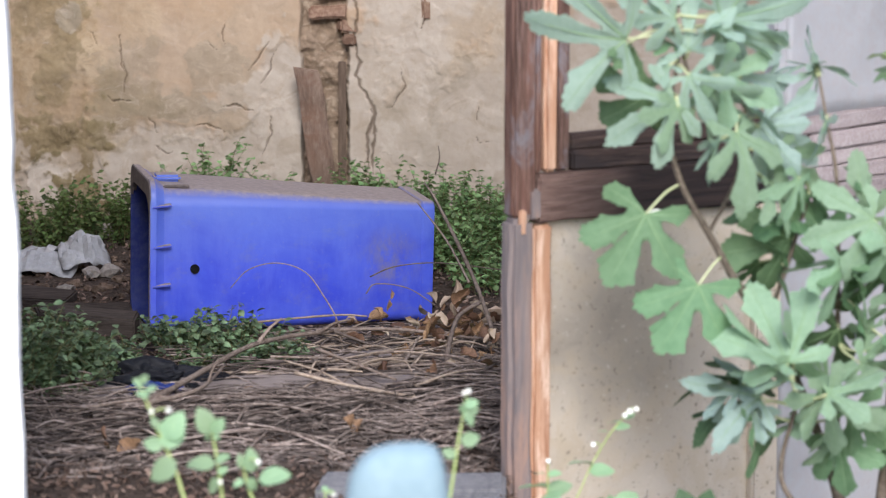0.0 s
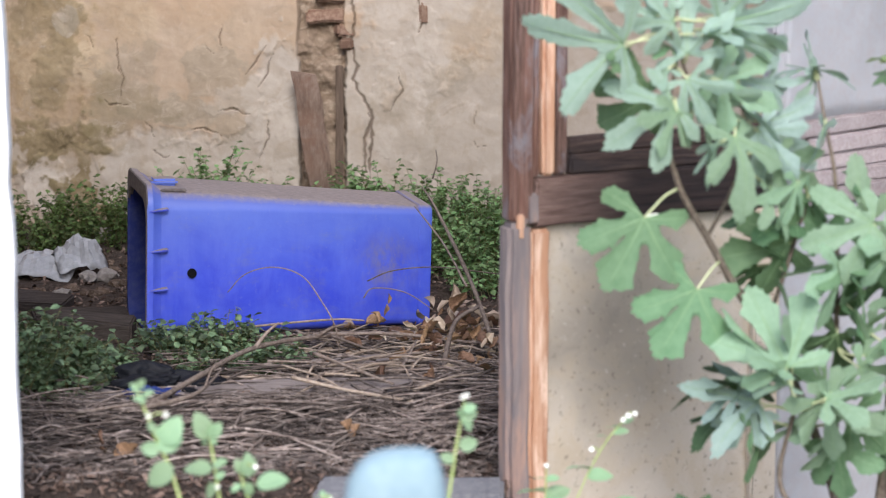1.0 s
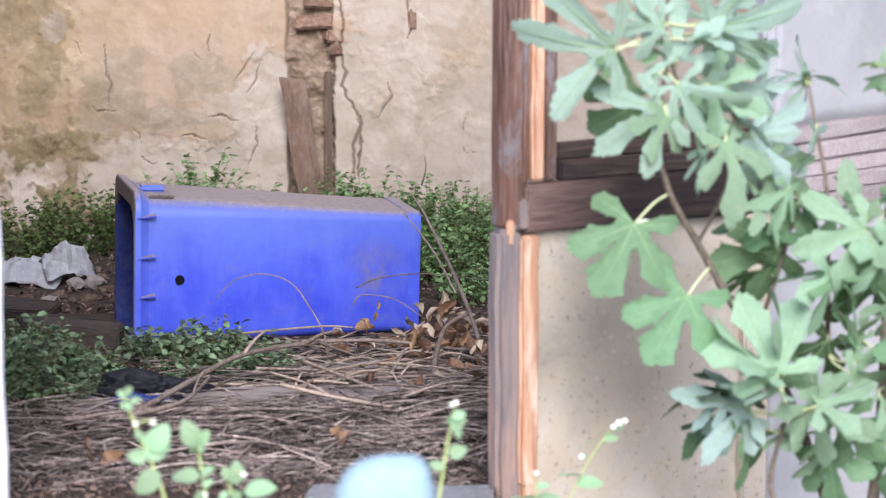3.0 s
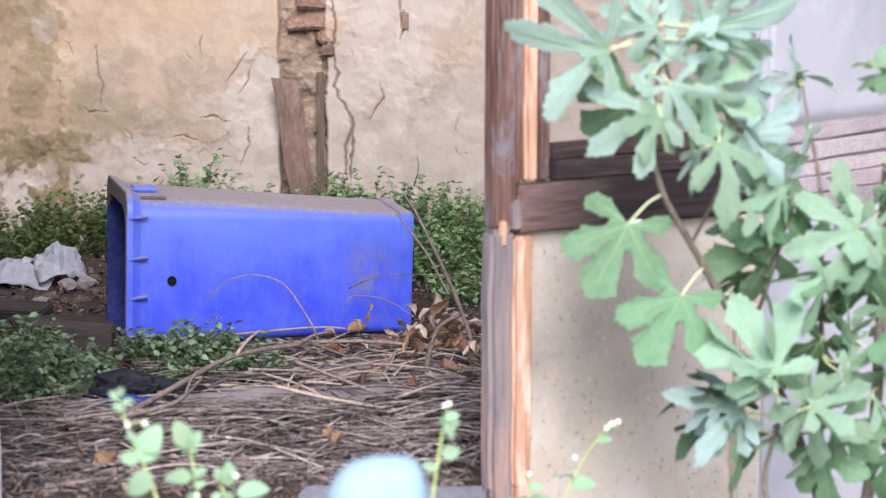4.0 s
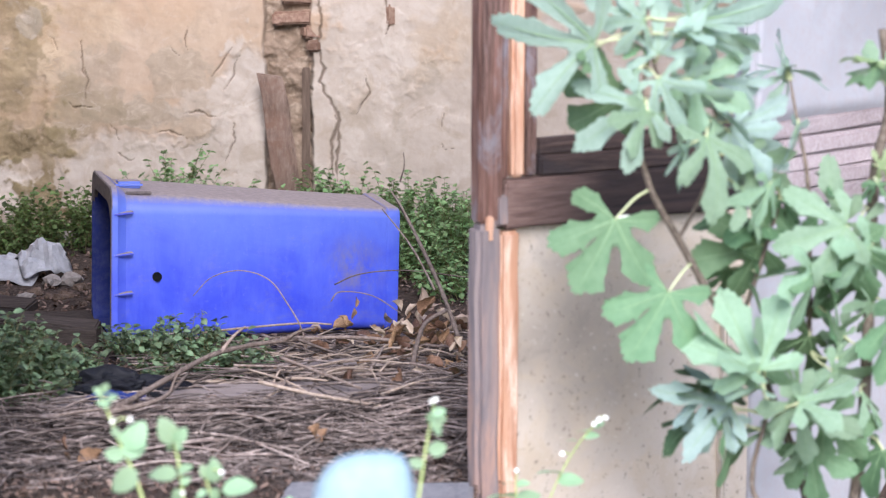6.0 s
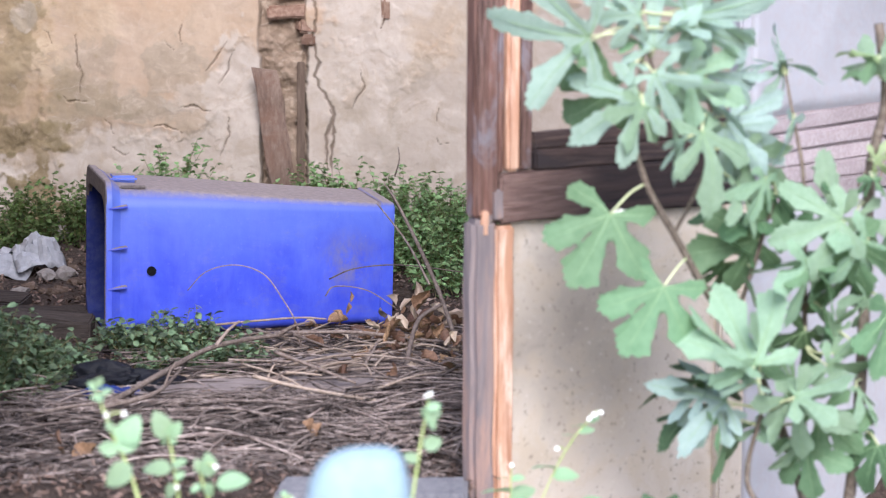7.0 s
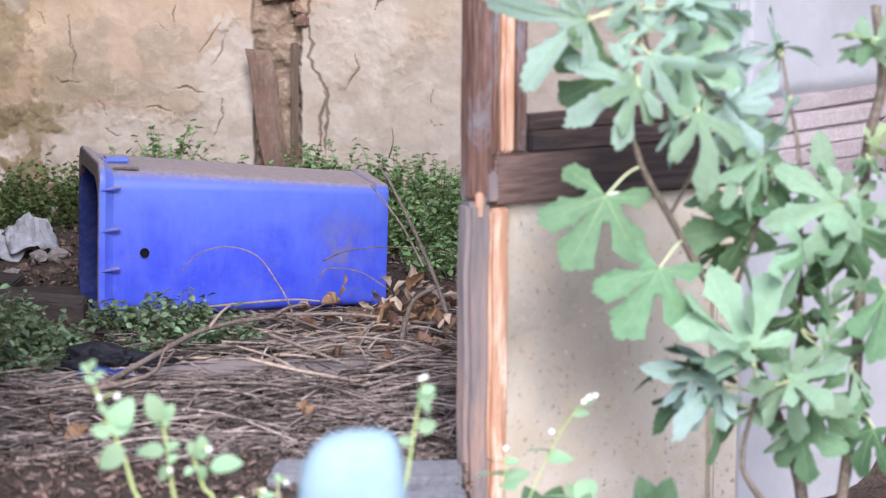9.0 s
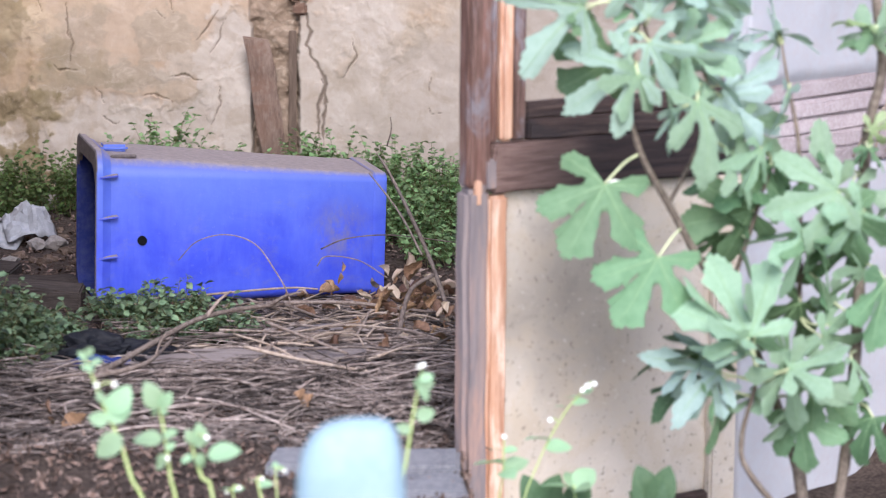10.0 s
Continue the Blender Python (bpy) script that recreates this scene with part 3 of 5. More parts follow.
plain_wall("wall_west", -3.7, -3.4, 5.4, 9.75, -0.4, 3.6, PLASTER, "plain old plaster side wall", 0.3)
plain_wall("wall_east", 2.6, 2.9, 5.4, 9.75, -0.4, 1.7, PLASTER, "plain old plaster side wall", 0.3)
jamb = plain_wall("wall_south_west", -3.6, -0.949, 5.42, 5.85, -0.4, 3.1, WHITEWASH, "whitewashed doorway jamb with a chipped edge", 0.05, 0.008)
for v in jamb.data.vertices:
    v.co.x -= 0.16 * smooth_step(5.46, 5.85, v.co.y)
    v.co.x += 0.010 * noise.noise(Vector((v.co.x, 2.0, v.co.z * 7)))


# the splayed reveal beside the door leaf
def reveal():
    a, b = Vector((0.872, 6.255)), Vector((2.20, 7.457))
    way = (b - a).normalized()
    back = Vector((-way.y, way.x))
    bm = bmesh.new()
    nx, nz = 90, 110
    grid = []
    for j in range(nz + 1):
        row = []
        for i in range(nx + 1):
            s, z = i / nx * (b - a).length, -0.4 + 3.1 * j / nz
            n2 = fbm(s * 6, z * 6, 9.0)
            band = smooth_step(0.585 + 0.02 * n2, 0.605 + 0.02 * n2, z) * smooth_step(0.838, 0.822, z)
            d = 0.006 * n2 + 0.03 * band
            p = a + way * s + back * d
            row.append(bm.verts.new((p.x, p.y, z)))
        grid.append(row)
    for j in range(nz):
        for i in range(nx):
            bm.faces.new((grid[j][i], grid[j][i + 1], grid[j + 1][i + 1], grid[j + 1][i]))
    me = bpy.data.meshes.new("wall_south_east")
    bm.to_mesh(me)
    bm.free()
    me.materials.append(PALE_WALL)
    me.polygons.foreach_set("use_smooth", [True] * len(me.polygons))
    ob = thing("wall_south_east", "pale limewashed doorway reveal with bare brick courses", "wall", kind="structure", data=me)
    solid = ob.modifiers.new("thickness", "SOLIDIFY")
    solid.thickness, solid.offset = 0.04, -1
    return ob, a, way


reveal_wall, rev_a, rev_way = reveal()
# Unseen lintel, added and sized to keep sun off the inside.
plain_wall("wall_south_shade_lintel", -0.98, 2.18, 5.44, 5.86, 2.32, 2.72, WHITEWASH, "unseen whitewashed lintel added to shade the inside", 0.3)
plain_wall("wall_south_far_east", 2.2, 2.9, 5.42, 7.6, -0.4, 3.1, PALE_WALL, "pale limewashed outer wall", 0.3)


# ---- threshold ----
def stone_slab(x, y, sx, sy, h, seed):
    ob = thing("threshold_slab", "worn grey stone threshold slab", "stone slab", group="threshold slabs", at=(x, y, 0))
    bm = board((sx, sy, h + 0.25), 0.010, 5, 0.006, seed)
    for v in bm.verts:
        v.co.z += (h + 0.25) / 2 - 0.28
    part("slab", bm, SLATE, ob)
    return ob


for k, (x, y, sx, sy, h) in enumerate([(-0.072, 5.76, 0.45, 0.16, 0.052), (-0.02, 5.58, 0.36, 0.15, 0.040)]):
    stone_slab(x, y, sx, sy, h, k).rotation_euler = (0, 0, radians((-2, 3, 1)[k]))


# ---- door leaf ----
def door_leaf():
    """An old half-glazed leaf, standing ajar; s runs along it from its free edge."""
    door = thing("door_1", "weathered brown wooden door leaf standing ajar, glass gone", "door", kind="structure", at=(0.165, 5.85, 0.0))
    door.rotation_euler = (0, 0, radians(29))

    def piece(name, s0, s1, d0, d1, z0, z1, material, label="", bevel=0.005, seed=0, wob=0.002):
        bm = board((s1 - s0, d1 - d0, z1 - z0), bevel, 14, wob, seed)
        for v in bm.verts:
            v.co += Vector(((s0 + s1) / 2, (d0 + d1) / 2, (z0 + z1) / 2))
        return part(name, bm, material, door, label)

    piece("stile", 0.000, 0.064, -0.004, 0.045, 0.642, 2.10, DARK_WOOD, "dark brown upper stile", 0.007, 1)
    piece("stile", -0.010, 0.056, -0.012, 0.045, -0.25, 0.640, GREY_WOOD, "greyed lower stile with a rounded top", 0.012, 2, 0.004)
    piece("moulding", 0.068, 0.088, 0.012, 0.045, 0.743, 2.05, DARK_WOOD, "", 0.004, 3)
    piece("moulding", 0.090, 0.126, -0.002, 0.040, 0.745, 2.05, ORANGE_WOOD, "bare orange moulding strip", 0.008, 4)
    piece("moulding", 0.129, 0.170, 0.016, 0.045, 0.744, 2.05, DARK_WOOD, "", 0.006, 5)
    piece("stile", 0.058, 0.112, -0.004, 0.040, -0.25, 0.618, ORANGE_WOOD, "bare orange inner stile", 0.008, 6, 0.003)
    piece("rail", 0.068, 0.80, -0.008, 0.045, 0.624, 0.742, PALE_END_RAIL, "dark brown lock rail, paler at its end", 0.006, 7, 0.004)
    piece("moulding", 0.171, 0.80, 0.004, 0.045, 0.7425, 0.790, DARK_WOOD_X, "", 0.005, 8)
    piece("moulding", 0.171, 0.80, 0.020, 0.050, 0.7905, 0.832, DARK_WOOD_X, "", 0.005, 9)
    piece("tenon", 0.014, 0.032, -0.0165, 0.0, 0.600, 0.662, ORANGE_WOOD, "pale broken tenon", 0.004, 21, 0.003)
    piece("splice", 0.040, 0.084, -0.012, 0.010, 0.632, 0.705, GREY_WOOD, "greyed splice at the joint", 0.010, 22, 0.006)
    piece("stile", 0.765, 0.80, 0.000, 0.050, 0.834, 2.10, PALE_WALL, "hinge stile with pale flaking paint", 0.006, 10)
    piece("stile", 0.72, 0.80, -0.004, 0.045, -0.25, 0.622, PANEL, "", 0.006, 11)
    piece("rail", 0.068, 0.72, 0.000, 0.045, 2.06, 2.16, DARK_WOOD_X, "", 0.006, 12)
    piece("rail", 0.114, 0.718, -0.002, 0.045, -0.25, -0.19, DARK_WOOD_X, "", 0.006, 13)
    bm = bmesh.new()
    nx, nz = 50, 50
    grid = [[bm.verts.new((0.108 + 0.616 * i / nx, 0.020 + 0.003 * fbm(i * 0.12, j * 0.12, 4.0), -0.195 + 0.825 * j / nz)) for i in range(nx + 1)] for j in range(nz + 1)]
    for j in range(nz):
        for i in range(nx):
            bm.faces.new((grid[j][i], grid[j][i + 1], grid[j + 1][i + 1], grid[j + 1][i]))
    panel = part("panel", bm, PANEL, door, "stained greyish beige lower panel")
    solid = panel.modifiers.new("thickness", "SOLIDIFY")
    solid.thickness, solid.offset = 0.012, -1
    # black iron hook on the hinge stile
    under("hook", mesh_of("hook", *tube([(0.76, -0.004, 1.03), (0.735, -0.03, 1.022), (0.70, -0.03, 1.025)], 0.009, 0.006, 8), IRON), door, "black iron hook")
    under("hook_pin", mesh_of("hook_pin", *tube([(0.757, -0.010, 1.02), (0.757, -0.012, 1.06)], 0.005, 0.004, 8), IRON), door)
    return door


door_leaf()


# ---- the blue bin ----
def rounded(h, d, r, n=7):
    """A rounded rectangle: depth d across, height h from 0 up, counter-clockwise."""
    out = []
    for cx, cz, a0 in ((d / 2 - r, h - r, 0), (-d / 2 + r, h - r, 90), (-d / 2 + r, r, 180), (d / 2 - r, r, 270)):
        for k in range(n + 1):
            a = radians(a0 + 90 * k / n)
            out.append((cx + r * math.cos(a), cz + r * math.sin(a)))
    return out


def loft(bm, sections):
    rings = [[bm.verts.new((u, y, z)) for y, z in pts] for u, pts in sections]
    for a, b in zip(rings, rings[1:]):
        n = len(a)
        for k in range(n):
            bm.faces.new((a[k], b[k], b[(k + 1) % n], a[(k + 1) % n]))
    return rings


def section(u, grow=0.0, r=0.055):
    k = u / 0.94
    low = 0.044 - 0.022 * k
    h, d = 0.441 + (0.370 - 0.441) * k + low, 0.425 + (0.349 - 0.425) * k
    pts = rounded(h + 2 * grow, d + 2 * grow, r + grow)
    return [(y, z - grow - low) for y, z in pts]


def blue_bin():
    """Lies on its side; u runs from the mouth to the base."""
    ob = thing("wheeled_bin", "blue plastic waste bin lying on its side, dusty on top", "waste bin", at=(-0.946, 7.665, 0.041))
    ob.rotation_euler = (0, radians(1.5), radians(14.6))
    ob.scale = (0.955, 0.975, 0.975)
    bm = bmesh.new()
    rings = loft(bm, [(u, section(u, -0.004, 0.068 - 0.040 * u)) for u in (0.035, 0.05, 0.10, 0.2, 0.3, 0.4, 0.5, 0.6, 0.7, 0.8, 0.89, 0.905)])
    bm.faces.new(rings[-1])
    for v in bm.verts:
        q = v.co * 3
        v.co += 0.004 * Vector((0, noise.noise(q), noise.noise(q + Vector((5, 0, 0)))))
    part("body", bm, BLUE, ob)
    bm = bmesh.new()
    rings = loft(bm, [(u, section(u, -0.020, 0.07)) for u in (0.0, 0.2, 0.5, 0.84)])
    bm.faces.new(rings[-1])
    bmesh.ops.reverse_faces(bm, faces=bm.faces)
    part("inside", bm, BIN_INSIDE_SHADE, ob, "dark blue inside, shade in its colour")
    bm = bmesh.new()
    loft(bm, [(-0.008, section(0, 0.014)), (0.000, section(0, 0.016)), (0.012, section(0, 0.015)), (0.022, section(0.02, 0.006)), (0.040, section(0.03, -0.002))])
    part("rim", bm, BLUE, ob, "thick rim with grey dust")
    bm = bmesh.new()
    gap = [(y, z - 0.038) for y, z in rounded(0.437, 0.415, 0.085)]
    rows = [(0.004, gap), (-0.004, gap), (-0.010, [(y * 1.01, z * 1.012) for y, z in gap]), (-0.010, section(0, 0.010, 0.034)), (-0.006, section(0, 0.015, 0.034))]
    loft(bm, rows)
    deep = bmesh.new()
    loft(deep, rows)
    for b, keep in ((bm, False), (deep, True)):
        bmesh.ops.delete(b, geom=[f for f in b.faces if (f.calc_center_median().y > 0.13 and f.calc_center_median().z < 0.36) != keep], context="FACES")
    part("lip", bm, RIM, ob, "grey-brown dusty lip of the mouth")
    # The lip's far side takes the same blue with shade in it.
    part("lip_side", deep, BIN_INSIDE_SHADE, ob, "dark blue side of the lip, shade in its colour")
    bm = bmesh.new()
    rings = loft(bm, [(0.896, section(0.88, -0.003, 0.028)), (0.902, section(0.88, 0.001, 0.028)), (0.932, section(0.90, 0.001, 0.028)), (0.940, section(0.90, -0.003, 0.028))])
    bm.faces.new(rings[-1])
    part("base", bm, BLUE, ob)
    fin = bmesh.new()
    bmesh.ops.create_cube(fin, size=1.0, matrix=Matrix.Diagonal((0.062, 0.036, 0.006, 1)))
    bmesh.ops.bevel(fin, geom=list(fin.edges), offset=0.002, segments=2, affect="EDGES")
    fin_me = bpy.data.meshes.new("rib")
    fin.to_mesh(fin_me)
    fin.free()
    fin_me.materials.append(BLUE)
    for z in (0.126, 0.250, 0.378):
        under("rib", fin_me, ob, "", pose(0.030, -0.215, z, 4, -6, 0))
    hinge = board((0.085, 0.07, 0.022), 0.008, 4, 0.001, 3)
    for v in hinge.verts:
        v.co += Vector((0.072, -0.030, 0.442))
    part("hinge_block", hinge, BLUE, ob)
    bar = board((0.085, 0.016, 0.010), 0.004, 4, 0.0, 4)
    for v in bar.verts:
        v.co += Vector((0.085, -0.165, 0.432))
    part("lid_catch", bar, RIM, ob)
    # A proud black disc is put where the open hole would be dark.
    plug = bmesh.new()
    bmesh.ops.create_cone(plug, cap_ends=True, segments=28, radius1=0.0150, radius2=0.0146, depth=0.010, matrix=pose(0.140, -0.2056, 0.174, 90, 0, 3))
    part("drain_hole_disc", plug, BLACK, ob, "round black disc for the dark of the drain hole")
    return ob


blue_bin()


# ---- leaning plank in the slot of the far wall ----
def leaning_plank():
    ob = thing("wooden_plank", "old brown plank with a broken top leaning on the wall", "plank")
    bm = board((0.094, 0.020, 0.66), 0.004, 22, 0.008, 5)
    for v in bm.verts:
        # split away towards one side at the top
        if v.co.z > 0.0:
            cut = 0.30 - 0.035 * smooth_step(-0.045, 0.05, v.co.x) + 0.045 * noise.noise(Vector((v.co.x * 90, 0, 3)))
            v.co.z *= cut / 0.32
        v.co.y += 0.004 * noise.noise(Vector((v.co.x * 40, 1, v.co.z * 5)))
    part("plank_board", bm, PLANK_WOOD, ob)
    ob.matrix_world = pose(-0.470, 9.360, 0.335, 5, -8.5, 0)
    slat = thing("wooden_batten", "narrow dark batten standing in the wall slot", "batten")
    part("slat_board", board((0.030, 0.016, 0.46), 0.003, 12, 0.002, 6), BATTEN_WOOD, slat)
    slat.matrix_world = pose(-0.384, 9.412, 0.42, 1, 0.3, 0)


leaning_plank()
for k, (x, z, sx, sz, tilt) in enumerate([(-0.43, 0.838, 0.150, 0.052, -2), (-0.365, 0.785, 0.075, 0.050, 9), (-0.352, 0.735, 0.055, 0.045, -6), (-0.41, 0.912, 0.120, 0.050, 3), (-0.062, 0.845, 0.040, 0.075, 4), (-0.40, 0.965, 0.15, 0.05, -2)]):
    bm = board((sx, 0.07, sz), 0.009, 5, 0.011, 60 + k)
    me = bpy.data.meshes.new("brick")
    bm.to_mesh(me)
    bm.free()
    me.materials.append(BRICK)
    under("brick", me, far, "", pose(x, 9.430, z, 0, tilt, 2 * tilt))

# bricks of the reveal
for course in range(5):
    for k in range(2):
        s = -0.06 + 0.605 * k + 0.16 * (course % 2)
        bm = board((0.602, 0.05, 0.0452), 0.006, 5, 0.005, 20 + course * 5 + k)
        me = bpy.data.meshes.new("brick")
        bm.to_mesh(me)
        bm.free()
        me.materials.append(PINK_BRICK)
        p = rev_a + rev_way * (s + 0.301)
        b = under("brick", me, reveal_wall, "")
        b.matrix_basis = pose(p.x - 0.004 * course, p.y + 0.022 - 0.012 * (course == 3), 0.622 + 0.046 * course, 0, rng.uniform(-1, 1), 42.2)


# ---- rods: branches, sticks and stalks lying about ----
def stick(points, r0, r1, material, label, name="dead_branch", category="branch", forks=0, seed=0):
    ob = thing(name, label, category)
    under("stem", mesh_of("stem", *tube(points, r0, r1, 7, 7, 0.12, seed), material), ob)
    r = random.Random(seed + 50)
    line = glide(points, 7)
    for k in range(forks):
        i = r.randrange(len(line) // 3, len(line) - 1)
        p = line[i]
        way = (line[i + 1] - p).normalized()
        end = p + way * r.uniform(0.05, 0.11) + Vector((r.uniform(-0.04, 0.04), r.uniform(-0.05, 0.02), r.uniform(0.01, 0.06)))
        under("side_twig", mesh_of("side_twig", *tube([p, (p + end) / 2 + Vector((0, 0, 0.008)), end], r1, r1 * 0.5, 5, 4, 0.1, k), material), ob)
    return ob


stick([(-0.768, 6.400, 0.063), (-0.647, 6.620, 0.095), (-0.550, 6.820, 0.113), (-0.450, 6.940, 0.116), (-0.316, 7.020, 0.117)], 0.0085, 0.0065, TWIG, "long grey-brown dead branch lying on straw", forks=2, seed=1)
stick([(-0.986, 6.360, 0.042), (-0.858, 6.400, 0.057), (-0.725, 6.420, 0.068)], 0.006, 0.004, TWIG, "thin dry twig on the litter", "dry_twig", "twig", seed=19)
stick([(-0.788, 6.380, 0.057), (-0.650, 6.420, 0.086), (-0.599, 6.700, 0.091)], 0.008, 0.004, TWIG, "grey-brown dead branch lying on litter", forks=1, seed=2)
stick([(0.157, 7.050, 0.070), (0.102, 7.200, 0.208), (0.027, 7.350, 0.351), (-0.038, 7.450, 0.459)], 0.0075, 0.0045, TWIG, "brown dead branch leaning against the bin base", forks=1, seed=3)
stick([(0.078, 7.300, 0.205), (0.010, 7.400, 0.316), (-0.079, 7.500, 0.416)], 0.0042, 0.0022, TWIG, "thin dry twig leaning on the bin", "dry_twig", "twig", seed=4)
stick([(-0.403, 6.600, 0.090), (-0.249, 6.520, 0.073), (-0.074, 6.450, 0.060)], 0.0055, 0.004, PALE_TWIG, "pale dry stalk lying on straw", "dry_stalk", "stalk", seed=5)
stick([(-0.357, 6.850, 0.101), (-0.241, 6.720, 0.087), (-0.129, 6.600, 0.071)], 0.0055, 0.004, TWIG, "thin dry twig on the litter", "dry_twig", "twig", seed=6)
stick([(-0.826, 7.350, 0.039), (-0.591, 7.400, 0.060), (-0.333, 7.400, 0.084), (-0.230, 7.400, 0.081)], 0.005, 0.0025, PALE_TWIG, "thin pale stalk lying before the bin", "dry_stalk", "stalk", seed=7)
stick([(-0.641, 7.360, 0.176), (-0.584, 7.340, 0.236), (-0.496, 7.300, 0.264), (-0.411, 7.290, 0.238), (-0.351, 7.240, 0.170), (-0.312, 7.190, 0.111), (-0.300, 7.170, 0.05)], 0.0016, 0.0024, TWIG, "arched dry stem bent before the bin", "dry_weed", "weed", seed=8)
stick([(-0.002, 6.800, -0.005), (0.018, 6.950, 0.092), (0.046, 7.050, 0.154), (0.109, 7.100, 0.185)], 0.008, 0.006, TWIG, "dark bent dead branch in fallen leaves", seed=9)
stick([(-0.224, 7.500, 0.184), (-0.145, 7.480, 0.220), (-0.007, 7.500, 0.227), (0.186, 7.600, 0.186)], 0.0024, 0.0016, TWIG, "thin dry stem across the bin base", "dry_weed", "weed", seed=10)
stick([(-0.235, 7.450, 0.141), (-0.205, 7.450, 0.171), (-0.110, 7.450, 0.159), (-0.024, 7.400, 0.116)], 0.0022, 0.0016, TWIG, "thin curled dry stem by the bin", "dry_weed", "weed", seed=11)
stick([(-0.377, 7.250, 0.069), (-0.140, 7.200, 0.083), (0.076, 7.150, 0.069), (0.177, 7.200, 0.054)], 0.006, 0.004, TWIG, "thin dry twig under fallen leaves", "dry_twig", "twig", seed=12)
stick([(-0.450, 5.720, -0.079), (-0.229, 5.950, -0.031), (-0.035, 6.300, -0.014)], 0.0065, 0.004, TWIG, "long thin twig lying across straw", "dry_twig", "twig", seed=13)
stick([(-0.101, 6.250, -0.012), (-0.006, 6.650, -0.009), (0.156, 7.000, 0.048)], 0.0055, 0.004, PALE_TWIG, "pale stalk lying over straw", "dry_stalk", "stalk", seed=14)
stick([(-1.035, 6.100, 0.001), (-0.874, 6.400, 0.006), (-0.684, 6.450, 0.009)], 0.006, 0.004, TWIG, "thin dry twig on the litter", "dry_twig", "twig", seed=15)
stick([(-0.217, 6.450, -0.014), (-0.038, 6.750, 0.007), (0.158, 6.900, 0.021)], 0.005, 0.003, TWIG, "thin dry twig on straw", "dry_twig", "twig", seed=16)
stick([(-0.029, 9.100, 0.261), (-0.013, 9.100, 0.324), (-0.017, 9.100, 0.370)], 0.003, 0.002, TWIG, "dry upright stem by the far wall", "dry_weed", "weed", seed=17)
stick([(-0.858, 6.700, 0.019), (-0.795, 6.700, 0.048), (-0.741, 6.680, 0.054)], 0.005, 0.005, PALE_TWIG, "short pale stick with a white tip", "dry_stalk", "stalk", seed=18)

# the tangle of twigs by the base of the bin
rt = random.Random(31)
for k in range(95):
    x, y = rt.triangular(-0.6, 0.16, 0.0), rt.uniform(6.62, 7.42)
    yaw, length = rt.uniform(-1.2, 1.5), rt.uniform(0.06, 0.22)
    way = Vector((math.cos(yaw), math.sin(yaw), rt.uniform(-0.15, 0.30))) * length
    p = Vector((x, y, ground_height(x, y) + rt.uniform(0.025, 0.075) * (1 - 0.6 * smooth_step(7.0, 7.4, y))))
    ends = [p - way, p + Vector((rt.gauss(0, 0.012), rt.gauss(0, 0.012), rt.uniform(0, 0.02))), p + way]
    if min(e.z for e in ends) < 0 or max(e.x for e in ends) > 0.2 or max(e.y for e in ends) > 7.55:
        continue
    stick(ends, rt.uniform(0.0025, 0.0055), 0.002, PALE_TWIG if rt.random() < 0.6 else TWIG, "thin dry twig in a tangle of litter", "dry_twig", "twig", seed=80 + k)

# half-buried boards
for k, (x, y, sx, sy, yaw, m, label) in enumerate([
    (-0.55, 6.66, 0.95, 0.13, 4, GREY_WOOD_X, "grey weathered board half buried in straw"),
    (-0.22, 7.02, 0.30, 0.07, 12, GREY_WOOD_X, "short grey board under fallen leaves"),
]):
    b = thing("old_board", label, "board", at=(x, y, 0.035))
    b.rotation_euler = (radians(9), radians(-1), radians(yaw))
    part("board", board((sx, sy, 0.022), 0.004, 14, 0.004, 30 + k), m, b)

for k, (x, y, z, sx, sy, h, yaw) in enumerate([(-1.07, 7.50, 0.040, 0.26, 0.08, 0.070, -6), (-1.13, 7.68, 0.040, 0.30, 0.10, 0.026, 16), (-1.40, 7.56, 0.012, 0.30, 0.10, 0.045, 3), (-1.36, 8.0, 0.02, 0.30, 0.12, 0.04, -12)]):
    b = thing("dark_board", "dark damp wooden board lying before the bin mouth", "board", group="dark boards", at=(x, y, z))
    b.rotation_euler = (radians(8), radians(3), radians(yaw))
    part("board", board((sx, sy, h), 0.006, 12, 0.005, 40 + k), MOULDY_BOARD if k == 0 else DARK_BOARD, b)


# ---- rubble, sheet and bags ----
def rubble(x, y, z, size, seed, light=False):
    me = bpy.data.meshes.new("stone")
    bm = lump(size, (1.2, 1.0, 0.7), 0.55, 2, seed)
    bm.to_mesh(me)
    bm.free()
    me.materials.append(PALE_STONE if light else STONE)
    ob = thing("rubble_stone", "pale broken plaster lump" if light else "brown broken rubble stone", "stone", group="rubble", data=me)
    ob.matrix_world = pose(x, y, z, 0, 0, seed * 40)


r2 = random.Random(3)
for k in range(110):
    y = r2.uniform(7.75, 8.75)
    x = r2.uniform(-1.62, -0.95)
    rubble(x, y, ground_height(x, y) + 0.005, r2.choice((0.008, 0.012, 0.016, 0.022)), k)
for k, (x, y, s) in enumerate([(-1.36, 8.52, 0.045), (-1.21, 8.40, 0.032), (-1.15, 8.46, 0.036), (-1.26, 8.15, 0.025), (-1.22, 9.0, 0.04)]):
    rubble(x, y, ground_height(x, y) + 0.02, s, 60 + k, True)


